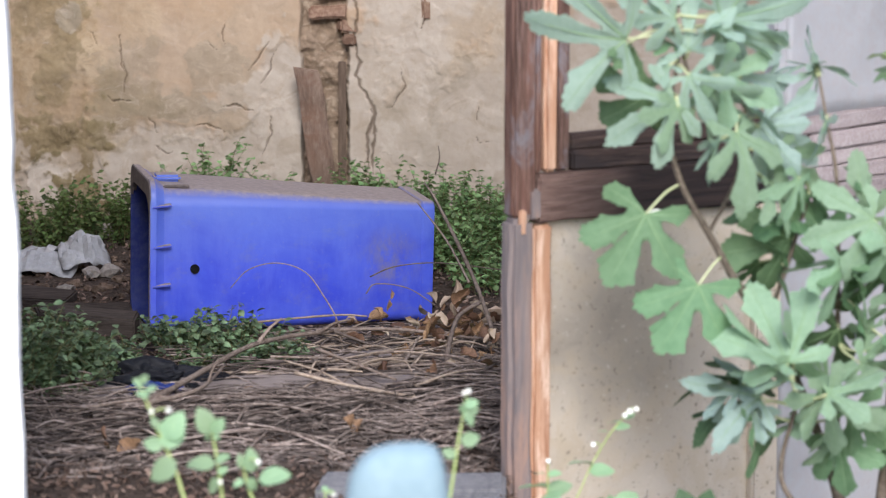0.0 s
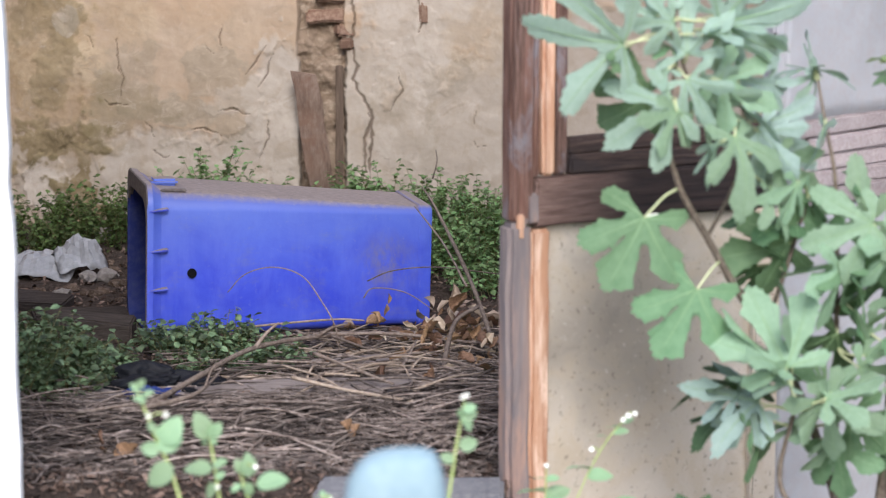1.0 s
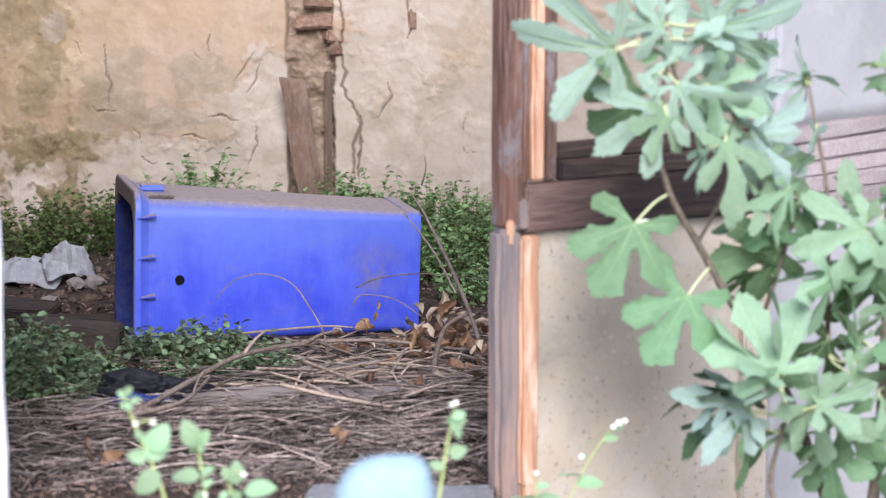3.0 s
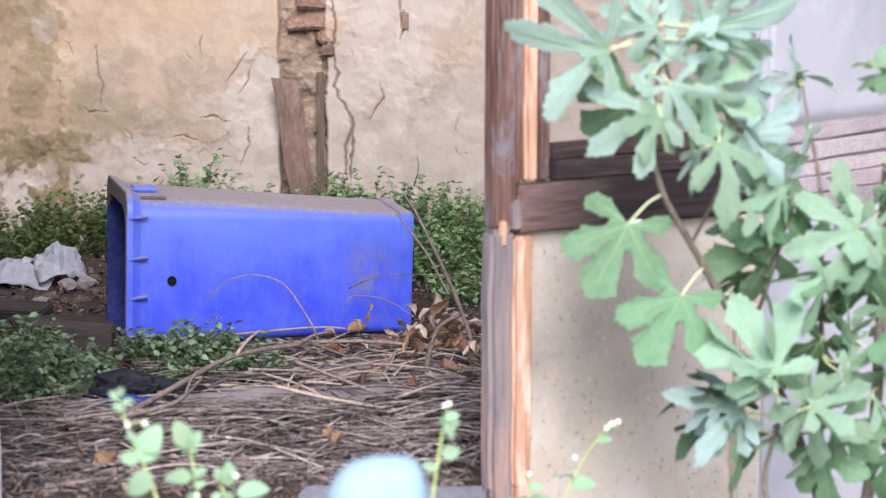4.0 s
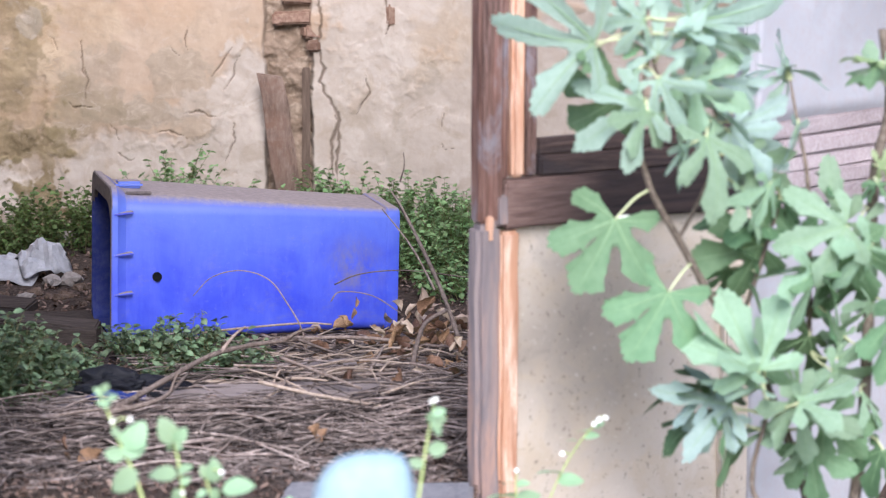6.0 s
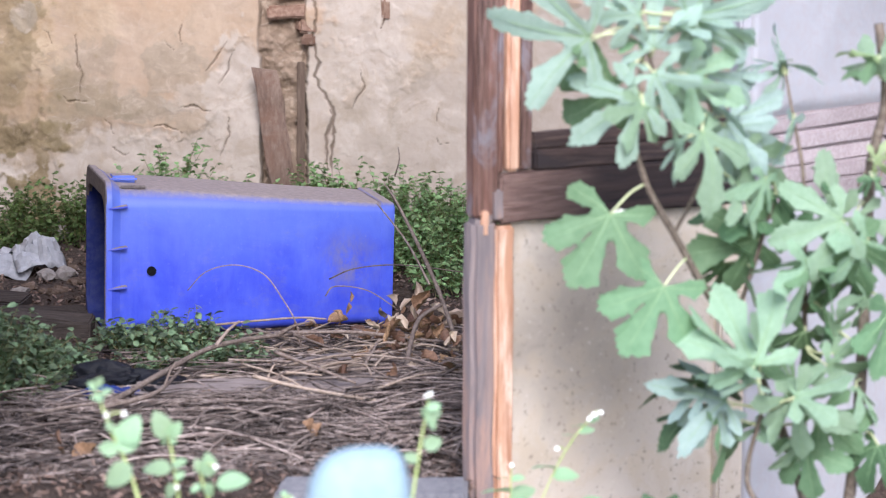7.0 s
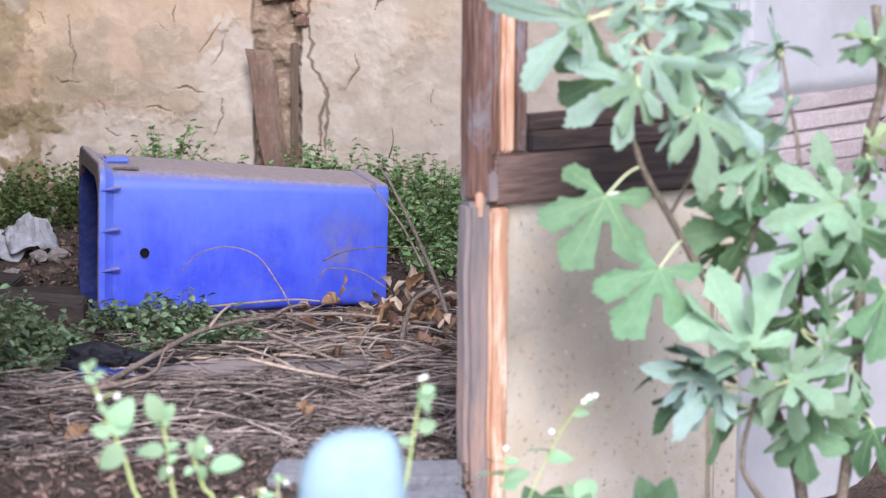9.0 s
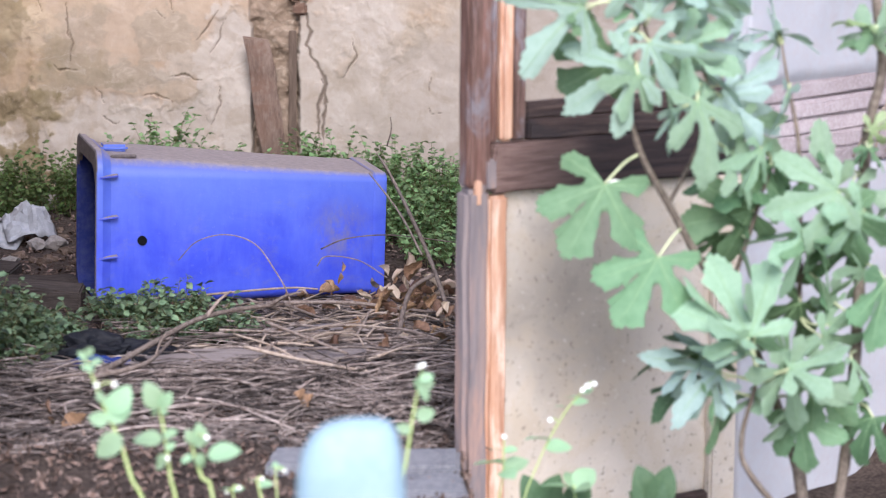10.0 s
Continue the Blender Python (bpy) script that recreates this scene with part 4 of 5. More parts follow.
def crumpled(name, label, category, at, size, material, seed, folds=0.5, squash=(1, 0.8, 0.6)):
    ob = thing(name, label, category, at=at)
    bm = bmesh.new()
    bmesh.ops.create_icosphere(bm, subdivisions=5, radius=1.0)
    for v in bm.verts:
        q = v.co * 1.3 + Vector((seed, seed * 2.1, 0))
        k = 1 + folds * noise.noise(q) + folds * 0.55 * abs(noise.noise(q * 2.6))
        v.co = Vector((v.co.x * squash[0], v.co.y * squash[1], max(v.co.z, -0.4) * squash[2])) * size * k
    part("folds", bm, material, ob, smooth=False)
    return ob


def draped_sheet(at, sx, sy, high, turn, seed):
    """A sheet of film thrown down, with long creases."""
    ob = thing("plastic_sheet", "crumpled white plastic sheet on the rubble", "plastic sheet", at=at)
    n = 13
    verts = []
    for j in range(n + 1):
        for i in range(n + 1):
            u, v = i / n - 0.5, j / n - 0.5
            q = Vector((u * 2.6, v * 2.6, seed))
            crease = 1 - abs(noise.noise(q * 1.3)) * 2.4
            fold = 1 - abs(noise.noise(q * 2.7 + Vector((4, 0, 0)))) * 2.2
            dome = max(0.0, 1 - 2.6 * (u * u + v * v))
            z = high * (0.55 * dome + 0.40 * crease * dome + 0.34 * fold * dome)
            verts.append((u * sx * (1 + 0.25 * noise.noise(q + Vector((9, 0, 0)))), v * sy * (1 + 0.25 * noise.noise(q + Vector((0, 9, 0)))), z))
    faces = [(j * (n + 1) + i, j * (n + 1) + i + 1, (j + 1) * (n + 1) + i + 1, (j + 1) * (n + 1) + i) for j in range(n) for i in range(n)]
    film = under("film", mesh_of("film", verts, faces, RAG), ob)
    film.data.set_sharp_from_angle(angle=radians(9))
    solid = film.modifiers.new("thickness", "SOLIDIFY")
    solid.thickness = 0.0012
    ob.rotation_euler = (radians(14), 0, radians(turn))


draped_sheet((-1.26, 8.54, 0.055), 0.17, 0.18, 0.090, 20, 5)
draped_sheet((-1.40, 8.54, 0.030), 0.26, 0.20, 0.055, -8, 14)
crumpled("rubbish_bag", "torn black plastic bag among weeds", "rubbish bag", (-0.80, 6.72, 0.035), 0.095, DARK_BAG, 27, 0.8, (1.25, 0.6, 0.5))
crumpled("rubbish_bag", "torn black plastic bag among weeds", "rubbish bag", (-0.66, 6.68, 0.02), 0.055, DARK_BAG, 9, 0.9, (1.4, 0.8, 0.5))
crumpled("cloth_rag", "dark blue cloth rag under the black bag", "rag", (-0.77, 6.62, 0.030), 0.055, BLUE_CLOTH, 6, 0.8, (1.3, 0.7, 0.42))


# ---- pale blue post in the foreground ----
def post():
    ob = thing("plastic_post", "pale blue plastic post with a rounded top", "post", at=(-0.047, 3.8, -0.27))
    bm = bmesh.new()
    secs = []
    for z, hw, hd, dx in [(-0.005, 0.112, 0.075, 0), (0.2, 0.104, 0.068, 0), (0.45, 0.089, 0.06, 0.0), (0.54, 0.083, 0.056, 0.002), (0.585, 0.076, 0.05, 0.005), (0.610, 0.066, 0.042, 0.010), (0.625, 0.052, 0.032, 0.016), (0.632, 0.034, 0.02, 0.02), (0.635, 0.012, 0.008, 0.022)]:
        pts, z = [], z + (0.26 if z > 0.1 else 0.0)
        for k in range(40):
            a = 2 * math.pi * k / 40
            c, s = math.cos(a), math.sin(a)
            e = 0.62
            pts.append((hw * math.copysign(abs(c) ** e, c) + dx, hd * math.copysign(abs(s) ** e, s), z))
        secs.append([bm.verts.new(p) for p in pts])
    for a, b in zip(secs, secs[1:]):
        for k in range(40):
            bm.faces.new((a[k], a[(k + 1) % 40], b[(k + 1) % 40], b[k]))
    bm.faces.new(secs[-1])
    part("shell", bm, PALE_BLUE, ob)
    ob.rotation_euler = (0, radians(-2), 0)


post()


# ---- small weeds in clumps ----
def small_leaf(length, width):
    """A folded, pointed little leaf along +y."""
    v = [(0, 0, 0), (width * 0.8, length * 0.35, length * 0.10), (width * 0.75, length * 0.65, length * 0.08), (0, length, -length * 0.08), (-width * 0.75, length * 0.65, length * 0.08), (-width * 0.8, length * 0.35, length * 0.10), (0, length * 0.5, 0)]
    return v, [(0, 1, 6), (1, 2, 6), (2, 3, 6), (3, 4, 6), (4, 5, 6), (5, 0, 6)]


def weed_clump(x0, y0, rx, ry, height, stems, seed, material=None, size=0.021, slim=0.42, low=0.35, label="clump of small-leaved green wall weeds"):
    r = random.Random(seed)
    ob = thing("weed_clump", label, "weed", group="weed clumps", at=(x0, y0, 0))
    stalks, leaves = Pile(), Pile()
    for k in range(stems):
        a, d = r.uniform(0, 2 * math.pi), math.sqrt(r.random())
        x, y = rx * d * math.cos(a), ry * d * math.sin(a)
        z = ground_height(x0 + x, y0 + y)
        h = height * r.uniform(low, 1.0) * (1.1 - 0.5 * d)
        lean = Vector((x / rx * 0.5 + r.uniform(-0.5, 0.5), y / ry * 0.4 + r.uniform(-0.5, 0.3), 1.0)) * h
        p0, p1 = Vector((x, y, z - 0.005)), Vector((x, y, z)) + lean
        mid = (p0 + p1) / 2 + Vector((r.uniform(-0.02, 0.02), r.uniform(-0.02, 0.02), 0.015))
        stalks.add(*tube([p0, mid, p1], 0.0016, 0.0008, 4, 3))
        line = glide([p0, mid, p1], 6)
        count = max(6, int(h / 0.0078))
        for i in range(count):
            p = line[min(len(line) - 1, int((i + 1.5) / (count + 1) * len(line)))]
            s = size * r.uniform(0.6, 1.3)
            m = Matrix.Translation(p) @ Euler((r.uniform(-0.7, 0.6), r.uniform(-0.6, 0.6), r.uniform(0, 6.28))).to_matrix().to_4x4()
            leaves.add(*small_leaf(s, s * slim), m)
    under("stalk_mass", stalks.mesh("stalk_mass", BUSH_STEM), ob)
    tagged(under("leaves", leaves.mesh("leaves", material or BUSH_LEAF), ob), kind="stuff")
    return ob


# along the far wall, behind the bin
for k, (x, y, rx, ry, h, n) in enumerate([
    (-1.50, 9.00, 0.17, 0.22, 0.20, 70), (-1.30, 9.05, 0.14, 0.2, 0.24, 70), (-1.16, 9.0, 0.10, 0.2, 0.21, 50), (-1.38, 8.82, 0.16, 0.10, 0.13, 40),
    (-0.865, 9.17, 0.035, 0.06, 0.34, 42), (-0.71, 9.2, 0.022, 0.05, 0.30, 12), (-0.60, 9.22, 0.06, 0.08, 0.23, 12), (-0.44, 9.2, 0.06, 0.09, 0.20, 10),
    (-0.30, 9.2, 0.07, 0.10, 0.26, 34), (-0.17, 9.15, 0.09, 0.14, 0.27, 40), (-0.02, 9.05, 0.11, 0.2, 0.27, 80), (0.12, 8.95, 0.12, 0.22, 0.28, 100),
    (0.05, 8.62, 0.12, 0.16, 0.22, 70), (0.20, 8.70, 0.12, 0.2, 0.24, 80), (0.16, 8.30, 0.10, 0.14, 0.14, 46), (-0.75, 9.1, 0.3, 0.12, 0.14, 18),
]):
    weed_clump(x, y, rx, ry, h, n, 100 + k, BUSH_LEAF_DIM_OLIVE if x < -1.0 else BUSH_LEAF, size=0.022, slim=0.46, low=0.72 if rx < 0.08 else 0.4)
# in front of the bin
for k, (x, y, rx, ry, h, n) in enumerate([
    (-1.10, 6.90, 0.12, 0.12, 0.26, 150), (-1.19, 6.68, 0.11, 0.12, 0.26, 110), (-1.02, 7.10, 0.10, 0.09, 0.10, 36), (-1.06, 6.66, 0.10, 0.09, 0.15, 56), (-0.95, 6.98, 0.05, 0.06, 0.15, 26),
    (-0.77, 7.20, 0.07, 0.08, 0.15, 50), (-0.67, 7.18, 0.09, 0.08, 0.17, 56), (-0.58, 7.15, 0.08, 0.07, 0.11, 24), (-0.53, 6.98, 0.06, 0.05, 0.11, 30), (-0.88, 7.38, 0.06, 0.05, 0.09, 16), (-0.62, 7.02, 0.09, 0.07, 0.13, 40), (-0.47, 7.12, 0.08, 0.06, 0.12, 34), (-0.72, 6.95, 0.07, 0.06, 0.11, 24), (-0.93, 6.78, 0.06, 0.06, 0.13, 24),
]):
    weed_clump(x, y, rx, ry, h, n, 200 + k, BUSH_LEAF_DARK, 0.026, 0.40, 0.30, "low grey-green weeds growing through the litter")


# ---- straw and litter ----
def straw_bed():
    r = random.Random(11)
    pile, singles = Pile(), 0
    bed = thing("straw_bed", "bed of brown dry straw and stalks", "straw")
    for k in range(3900):
        y = r.uniform(5.9, 6.95) if r.random() < 0.74 else r.uniform(6.9, 7.55)
        x = r.uniform(-1.15, 0.22) if y < 6.9 else r.uniform(-0.8, 0.18)
        if 6.58 < y < 6.76 and -1.0 < x < -0.1 and r.random() < 0.7:
            continue
        if y > 6.84 and x < -0.34 and r.random() < 0.85:
            continue
        length = r.uniform(0.03, 0.20) if r.random() < 0.5 else r.uniform(0.15, 0.48)
        yaw = r.gauss(0.08, 0.38) if r.random() < 0.50 else r.uniform(-1.4, 1.4)
        z = ground_height(x, y) + r.uniform(0.003, 0.055) * smooth_step(5.9, 6.4, y) * (1 - 0.75 * smooth_step(7.0, 7.4, y))
        way = Vector((math.cos(yaw), math.sin(yaw), r.gauss(0, 0.05))) * length / 2
        p = Vector((x, y, z))
        if (p - way).x < -1.25 or (p + way).x > 0.32 and y < 6.3:
            continue
        bend = Vector((0, r.gauss(0, 0.016), r.uniform(-0.004, 0.024)))
        rad = r.choice((0.0007, 0.0010, 0.0014, 0.0019, 0.0026, 0.0040))
        line = tube([p - way, p + bend, p + way], rad, rad * 0.7, 4, 3)
        if rad > 0.002 and singles < 300:
            singles += 1
            under("stalk", mesh_of("stalk", *line, STALK), bed)
        else:
            pile.add(*line)
    tagged(under("straw", pile.mesh("straw", STRAW), bed), kind="stuff")
    return bed


def litter():
    r = random.Random(12)
    pile = Pile()
    for k in range(7500):
        y, x = r.uniform(5.42, 7.6), r.uniform(-1.3, 0.20)
        if y > 6.3 and r.random() < 0.45:
            continue
        s = r.uniform(0.004, 0.015)
        m = Matrix.Translation((x, y, ground_height(x, y) + r.uniform(0.0, 0.014))) @ Euler((r.gauss(0, 0.6), r.gauss(0, 0.6), r.uniform(0, 6.28))).to_matrix().to_4x4()
        w = s * r.uniform(0.25, 0.7)
        pile.add([(-s, -w, 0), (s * 0.8, -w * 0.8, 0.1 * s), (s, w * 0.6, 0.2 * s), (-s * 0.7, w, 0.05 * s), (0, 0, 0.35 * s)], [(0, 1, 4), (1, 2, 4), (2, 3, 4), (3, 0, 4)], m)
    for k in range(1800):
        y, x = r.uniform(7.55, 8.9), r.uniform(-1.7, 0.4)
        s = r.uniform(0.005, 0.014)
        m = Matrix.Translation((x, y, ground_height(x, y) + r.uniform(0.0, 0.01))) @ Euler((r.gauss(0, 0.6), r.gauss(0, 0.6), r.uniform(0, 6.28))).to_matrix().to_4x4()
        pile.add([(-s, -s * 0.5, 0), (s, -s * 0.4, 0), (s, s * 0.4, 0), (-s, s * 0.5, 0), (0, 0, 0.5 * s)], [(0, 1, 4), (1, 2, 4), (2, 3, 4), (3, 0, 4)], m)
    return thing("bark_litter", "brown bark chips and crumbled leaf litter", "litter", kind="stuff", data=pile.mesh("bark_litter", CHIP, False))


straw_bed()
litter()


# ---- fallen leaves ----
def dry_leaf_mesh(seed, material):
    r = random.Random(seed)
    verts, faces = [], []
    n, m = 9, 4
    curl, bend, skew, turn = r.uniform(0.4, 3.0), r.uniform(-1.6, 2.2), r.uniform(-0.25, 0.25), r.uniform(-2.4, 2.4)
    wide = r.uniform(0.75, 1.5)
    for i in range(n + 1):
        t = i / n
        w = 0.20 * math.sin(math.pi * t ** 0.85) ** 0.8 + 0.004
        for j in range(-m, m + 1):
            s = j / m
            x, z = w * s * (1 + 0.5 * noise.noise(Vector((s * 1.5, t * 7, seed * 3.3)))) * wide, curl * w * s * s * 0.9
            a = turn * (t - 0.5)
            x, z = x * math.cos(a) - z * math.sin(a), x * math.sin(a) + z * math.cos(a)
            verts.append((x + skew * math.sin(math.pi * t), t - 0.5, z + bend * 0.35 * (t - 0.5) ** 2 + 0.09 * noise.noise(Vector((s * 2, t * 5, seed * 2.7)))))
    k = 2 * m + 1
    for i in range(n):
        for j in range(2 * m):
            faces.append((i * k + j, i * k + j + 1, (i + 1) * k + j + 1, (i + 1) * k + j))
    return mesh_of("fallen_leaf", verts, faces, material)


brown = [dry_leaf_mesh(k, DRY_LEAF) for k in range(9)]
pale = [dry_leaf_mesh(k + 9, DRY_LEAF_PALE) for k in range(3)]


def fallen(x, y, z, size, rx, ry, rz, light=False, seed=0):
    me = (pale if light else brown)[seed % (3 if light else 9)]
    ob = thing("fallen_leaf", "pale curled dry leaf on the litter" if light else "curled brown dry leaf on the litter", "dead leaf", group="fallen leaves", data=me)
    ob.matrix_world = pose(x, y, z, rx, ry, rz) @ Matrix.Diagonal((size, size, size, 1))


r3 = random.Random(21)
for k in range(85):
    x, y = r3.triangular(-0.42, 0.22, 0.06), r3.uniform(6.75, 7.6)
    fallen(x, y, ground_height(x, y) + r3.uniform(0.015, 0.06), r3.uniform(0.025, 0.068), r3.gauss(15, 30), r3.gauss(0, 35), r3.uniform(0, 360), r3.random() < 0.3, k)
for k in range(12):
    x, y = r3.uniform(-1.1, 0.15), r3.uniform(5.8, 7.0)
    fallen(x, y, ground_height(x, y) + r3.uniform(0.02, 0.05), r3.uniform(0.035, 0.075), r3.gauss(10, 25), r3.gauss(0, 30), r3.uniform(0, 360), r3.random() < 0.2, k)
for k in range(54):
    x, y = r3.uniform(-0.06, 0.20), r3.uniform(6.95, 7.55)
    fallen(x, y, ground_height(x, y) + r3.uniform(0.03, 0.13), r3.uniform(0.025, 0.07), r3.gauss(35, 35), r3.gauss(0, 35), r3.uniform(0, 360), r3.random() < 0.5, k)
# the ones that stand out
for k, (p, size, rx, ry, rz, light) in enumerate([
    ((-0.447, 6.950, 0.029), 0.075, 78, 8, 10, True), ((-0.383, 6.950, 0.029), 0.075, 70, 20, -35, False), ((-0.530, 6.850, 0.016), 0.06, 30, 10, 80, False),
    ((-0.090, 7.200, 0.106), 0.065, 40, -30, 70, True), ((-0.015, 7.200, 0.109), 0.075, 30, -20, 80, True), ((-0.259, 7.150, 0.058), 0.075, 20, 10, 75, False),
    ((-0.170, 7.400, 0.112), 0.05, 60, 30, 30, False), ((-0.195, 7.400, 0.095), 0.05, 50, -30, 60, False), ((0.032, 7.350, 0.178), 0.07, 80, 15, 15, True),
    ((0.061, 7.300, 0.154), 0.09, 60, 20, -30, False), ((0.109, 7.100, 0.093), 0.085, 50, -20, 40, False), ((-0.117, 7.000, 0.056), 0.075, 65, 20, 10, False),
    ((0.102, 7.200, 0.148), 0.075, 30, 20, 70, True), ((-0.156, 7.450, 0.140), 0.045, 60, 25, 40, False),
]):
    fallen(*p, 0.82 * size, rx, ry, rz, light, k)


# ---- young weeds outside the doorway ----
def broad_leaf(material):
    verts, faces = [], []
    n, m = 7, 3
    for i in range(n + 1):
        t = i / n
        w = 0.36 * math.sin(math.pi * t ** 0.8) ** 0.7 + 0.01
        for j in range(-m, m + 1):
            s = j / m
            verts.append((w * s, t, 0.14 * w * abs(s) - 0.22 * t * t + 0.015 * math.sin(9 * t + 4 * s)))
    k = 2 * m + 1
    for i in range(n):
        for j in range(2 * m):
            faces.append((i * k + j, i * k + j + 1, (i + 1) * k + j + 1, (i + 1) * k + j))
    return mesh_of("leaf", verts, faces, material)


BROAD, BROAD_DARK = broad_leaf(WEED_LEAF), broad_leaf(FIG_LEAF_SHADE)


def blossom_mesh():
    pile = Pile()
    for k in range(5):
        v, f = small_leaf(1.0, 0.42)
        pile.add(v, f, Euler((0.35, 0, k * 1.2566)).to_matrix().to_4x4())
    bm = lump(0.35, (1, 1, 0.8), 0.1, 1, 1)
    bm.verts.index_update()
    pile.add([v.co.copy() for v in bm.verts], [tuple(q.index for q in f.verts) for f in bm.faces])
    bm.free()
    return pile.mesh("blossom", PETAL)


BLOSSOM = blossom_mesh()


def young_weed(foot, bends, leaves, blooms, label="young pale green weed with small white flowers"):
    """leaves: (how far up, turn, lift, length)."""
    ob = thing("flowering_weed", label, "weed", group="flowering weeds", at=foot)
    base = Vector(foot)
    pts = [Vector((0, 0, -0.01))] + [Vector(p) - base for p in bends]
    under("stem", mesh_of("stem", *tube(pts, 0.0040 if base.y < 5 else 0.0024, 0.0024 if base.y < 5 else 0.0016, 6, 8, 0.06, len(leaves)), WEED_STEM), ob)
    line = glide(pts, 12)
    for t, turn, lift, length in leaves:
        p = line[min(len(line) - 1, int(t * (len(line) - 1)))]
        m = Matrix.Translation(p) @ Euler((radians(lift), 0, 0)).to_matrix().to_4x4()
        m = Matrix.Translation(p) @ Euler((0, 0, radians(turn))).to_matrix().to_4x4() @ Euler((radians(lift), radians(turn * 0.1), 0)).to_matrix().to_4x4() @ Matrix.Diagonal((length, length, length, 1))
        under("leaf", BROAD, ob, "", m)
    for p, size in blooms:
        q = Vector(p) - base
        near = min(line, key=lambda a: (a - q).length)
        under("flower_stalk", mesh_of("flower_stalk", *tube([near, (near + q) / 2 + Vector((0, 0, 0.006)), q], 0.002, 0.0015, 5, 4), WEED_STEM), ob)
        under("flower", BLOSSOM, ob, "small white flower", Matrix.Translation(q) @ Euler((radians(60), 0, 0)).to_matrix().to_4x4() @ Matrix.Diagonal((size * 0.6, size * 0.6, size * 0.6, 1)))
    return ob


def facing(base, tip, roll, size):
    """A pose at base whose +y runs to tip and whose +z looks out of the doorway and up, turned by roll about +y."""
    y = (tip - base).normalized()
    z = Vector((0.16, -0.78, 0.60))
    z = (z - y * z.dot(y)).normalized()
    m = Matrix((y.cross(z), y, z)).transposed().to_4x4()
    return Matrix.Translation(base) @ m @ Matrix.Rotation(radians(roll), 4, "Y") @ Matrix.Diagonal((size, size, size, 1))


def faced_weed(foot, bends, leaves, blooms, label, blade=BROAD):
    """leaves: the places of joint and tip."""
    ob = young_weed(foot, bends, [], blooms, label)
    base = Vector(foot)
    for k, (a, b) in enumerate(leaves):
        a, b = Vector(a) - base, Vector(b) - base
        under("leaf", blade, ob, "", facing(a, b, 24 * math.sin(k * 2.1), (b - a).length))


faced_weed((-0.444, 4.600, -0.260), [(-0.463, 4.600, 0.194), (-0.495, 4.600, 0.305), (-0.515, 4.600, 0.375), (-0.539, 4.600, 0.430), (-0.555, 4.600, 0.474), (-0.569, 4.600, 0.513), (-0.576, 4.600, 0.539)],
           [((-0.527, 4.590, 0.424), (-0.496, 4.587, 0.479)), ((-0.538, 4.590, 0.421), (-0.490, 4.598, 0.435)), ((-0.532, 4.590, 0.414), (-0.571, 4.591, 0.420)), ((-0.508, 4.590, 0.384), (-0.560, 4.586, 0.350)), ((-0.557, 4.590, 0.509), (-0.580, 4.586, 0.521)), ((-0.564, 4.590, 0.520), (-0.544, 4.584, 0.532)), ((-0.570, 4.590, 0.529), (-0.583, 4.582, 0.546)), ((-0.573, 4.590, 0.535), (-0.560, 4.583, 0.552)), ((-0.542, 4.590, 0.451), (-0.554, 4.594, 0.469)), ((-0.538, 4.590, 0.440), (-0.530, 4.600, 0.460))],
           [((-0.519, 4.580, 0.486), 0.011), ((-0.552, 4.580, 0.483), 0.01)], 'young pale green weed with small white flowers')
faced_weed((-0.411, 4.700, -0.260), [(-0.418, 4.700, 0.177), (-0.431, 4.700, 0.276), (-0.438, 4.700, 0.339), (-0.446, 4.700, 0.393), (-0.452, 4.700, 0.423)],
           [((-0.452, 4.690, 0.411), (-0.470, 4.683, 0.464)), ((-0.448, 4.690, 0.413), (-0.426, 4.681, 0.442)), ((-0.452, 4.690, 0.409), (-0.468, 4.700, 0.399)), ((-0.447, 4.690, 0.409), (-0.432, 4.691, 0.402)), ((-0.443, 4.690, 0.350), (-0.498, 4.688, 0.358)), ((-0.442, 4.690, 0.355), (-0.417, 4.685, 0.372)), ((-0.438, 4.690, 0.332), (-0.420, 4.692, 0.345)), ((-0.436, 4.690, 0.319), (-0.462, 4.697, 0.292))],
           [((-0.433, 4.680, 0.317), 0.01)], 'young pale green weed with a leafy top')
faced_weed((-0.330, 4.650, -0.260), [(-0.344, 4.650, 0.217), (-0.368, 4.650, 0.291), (-0.382, 4.650, 0.337), (-0.388, 4.650, 0.368)],
           [((-0.383, 4.640, 0.357), (-0.392, 4.639, 0.384)), ((-0.370, 4.640, 0.348), (-0.367, 4.638, 0.395)), ((-0.355, 4.640, 0.333), (-0.296, 4.631, 0.353)), ((-0.377, 4.640, 0.335), (-0.359, 4.648, 0.310)), ((-0.384, 4.640, 0.333), (-0.404, 4.631, 0.324))],
           [((-0.355, 4.630, 0.371), 0.011)], 'young pale green weed with broad leaves')
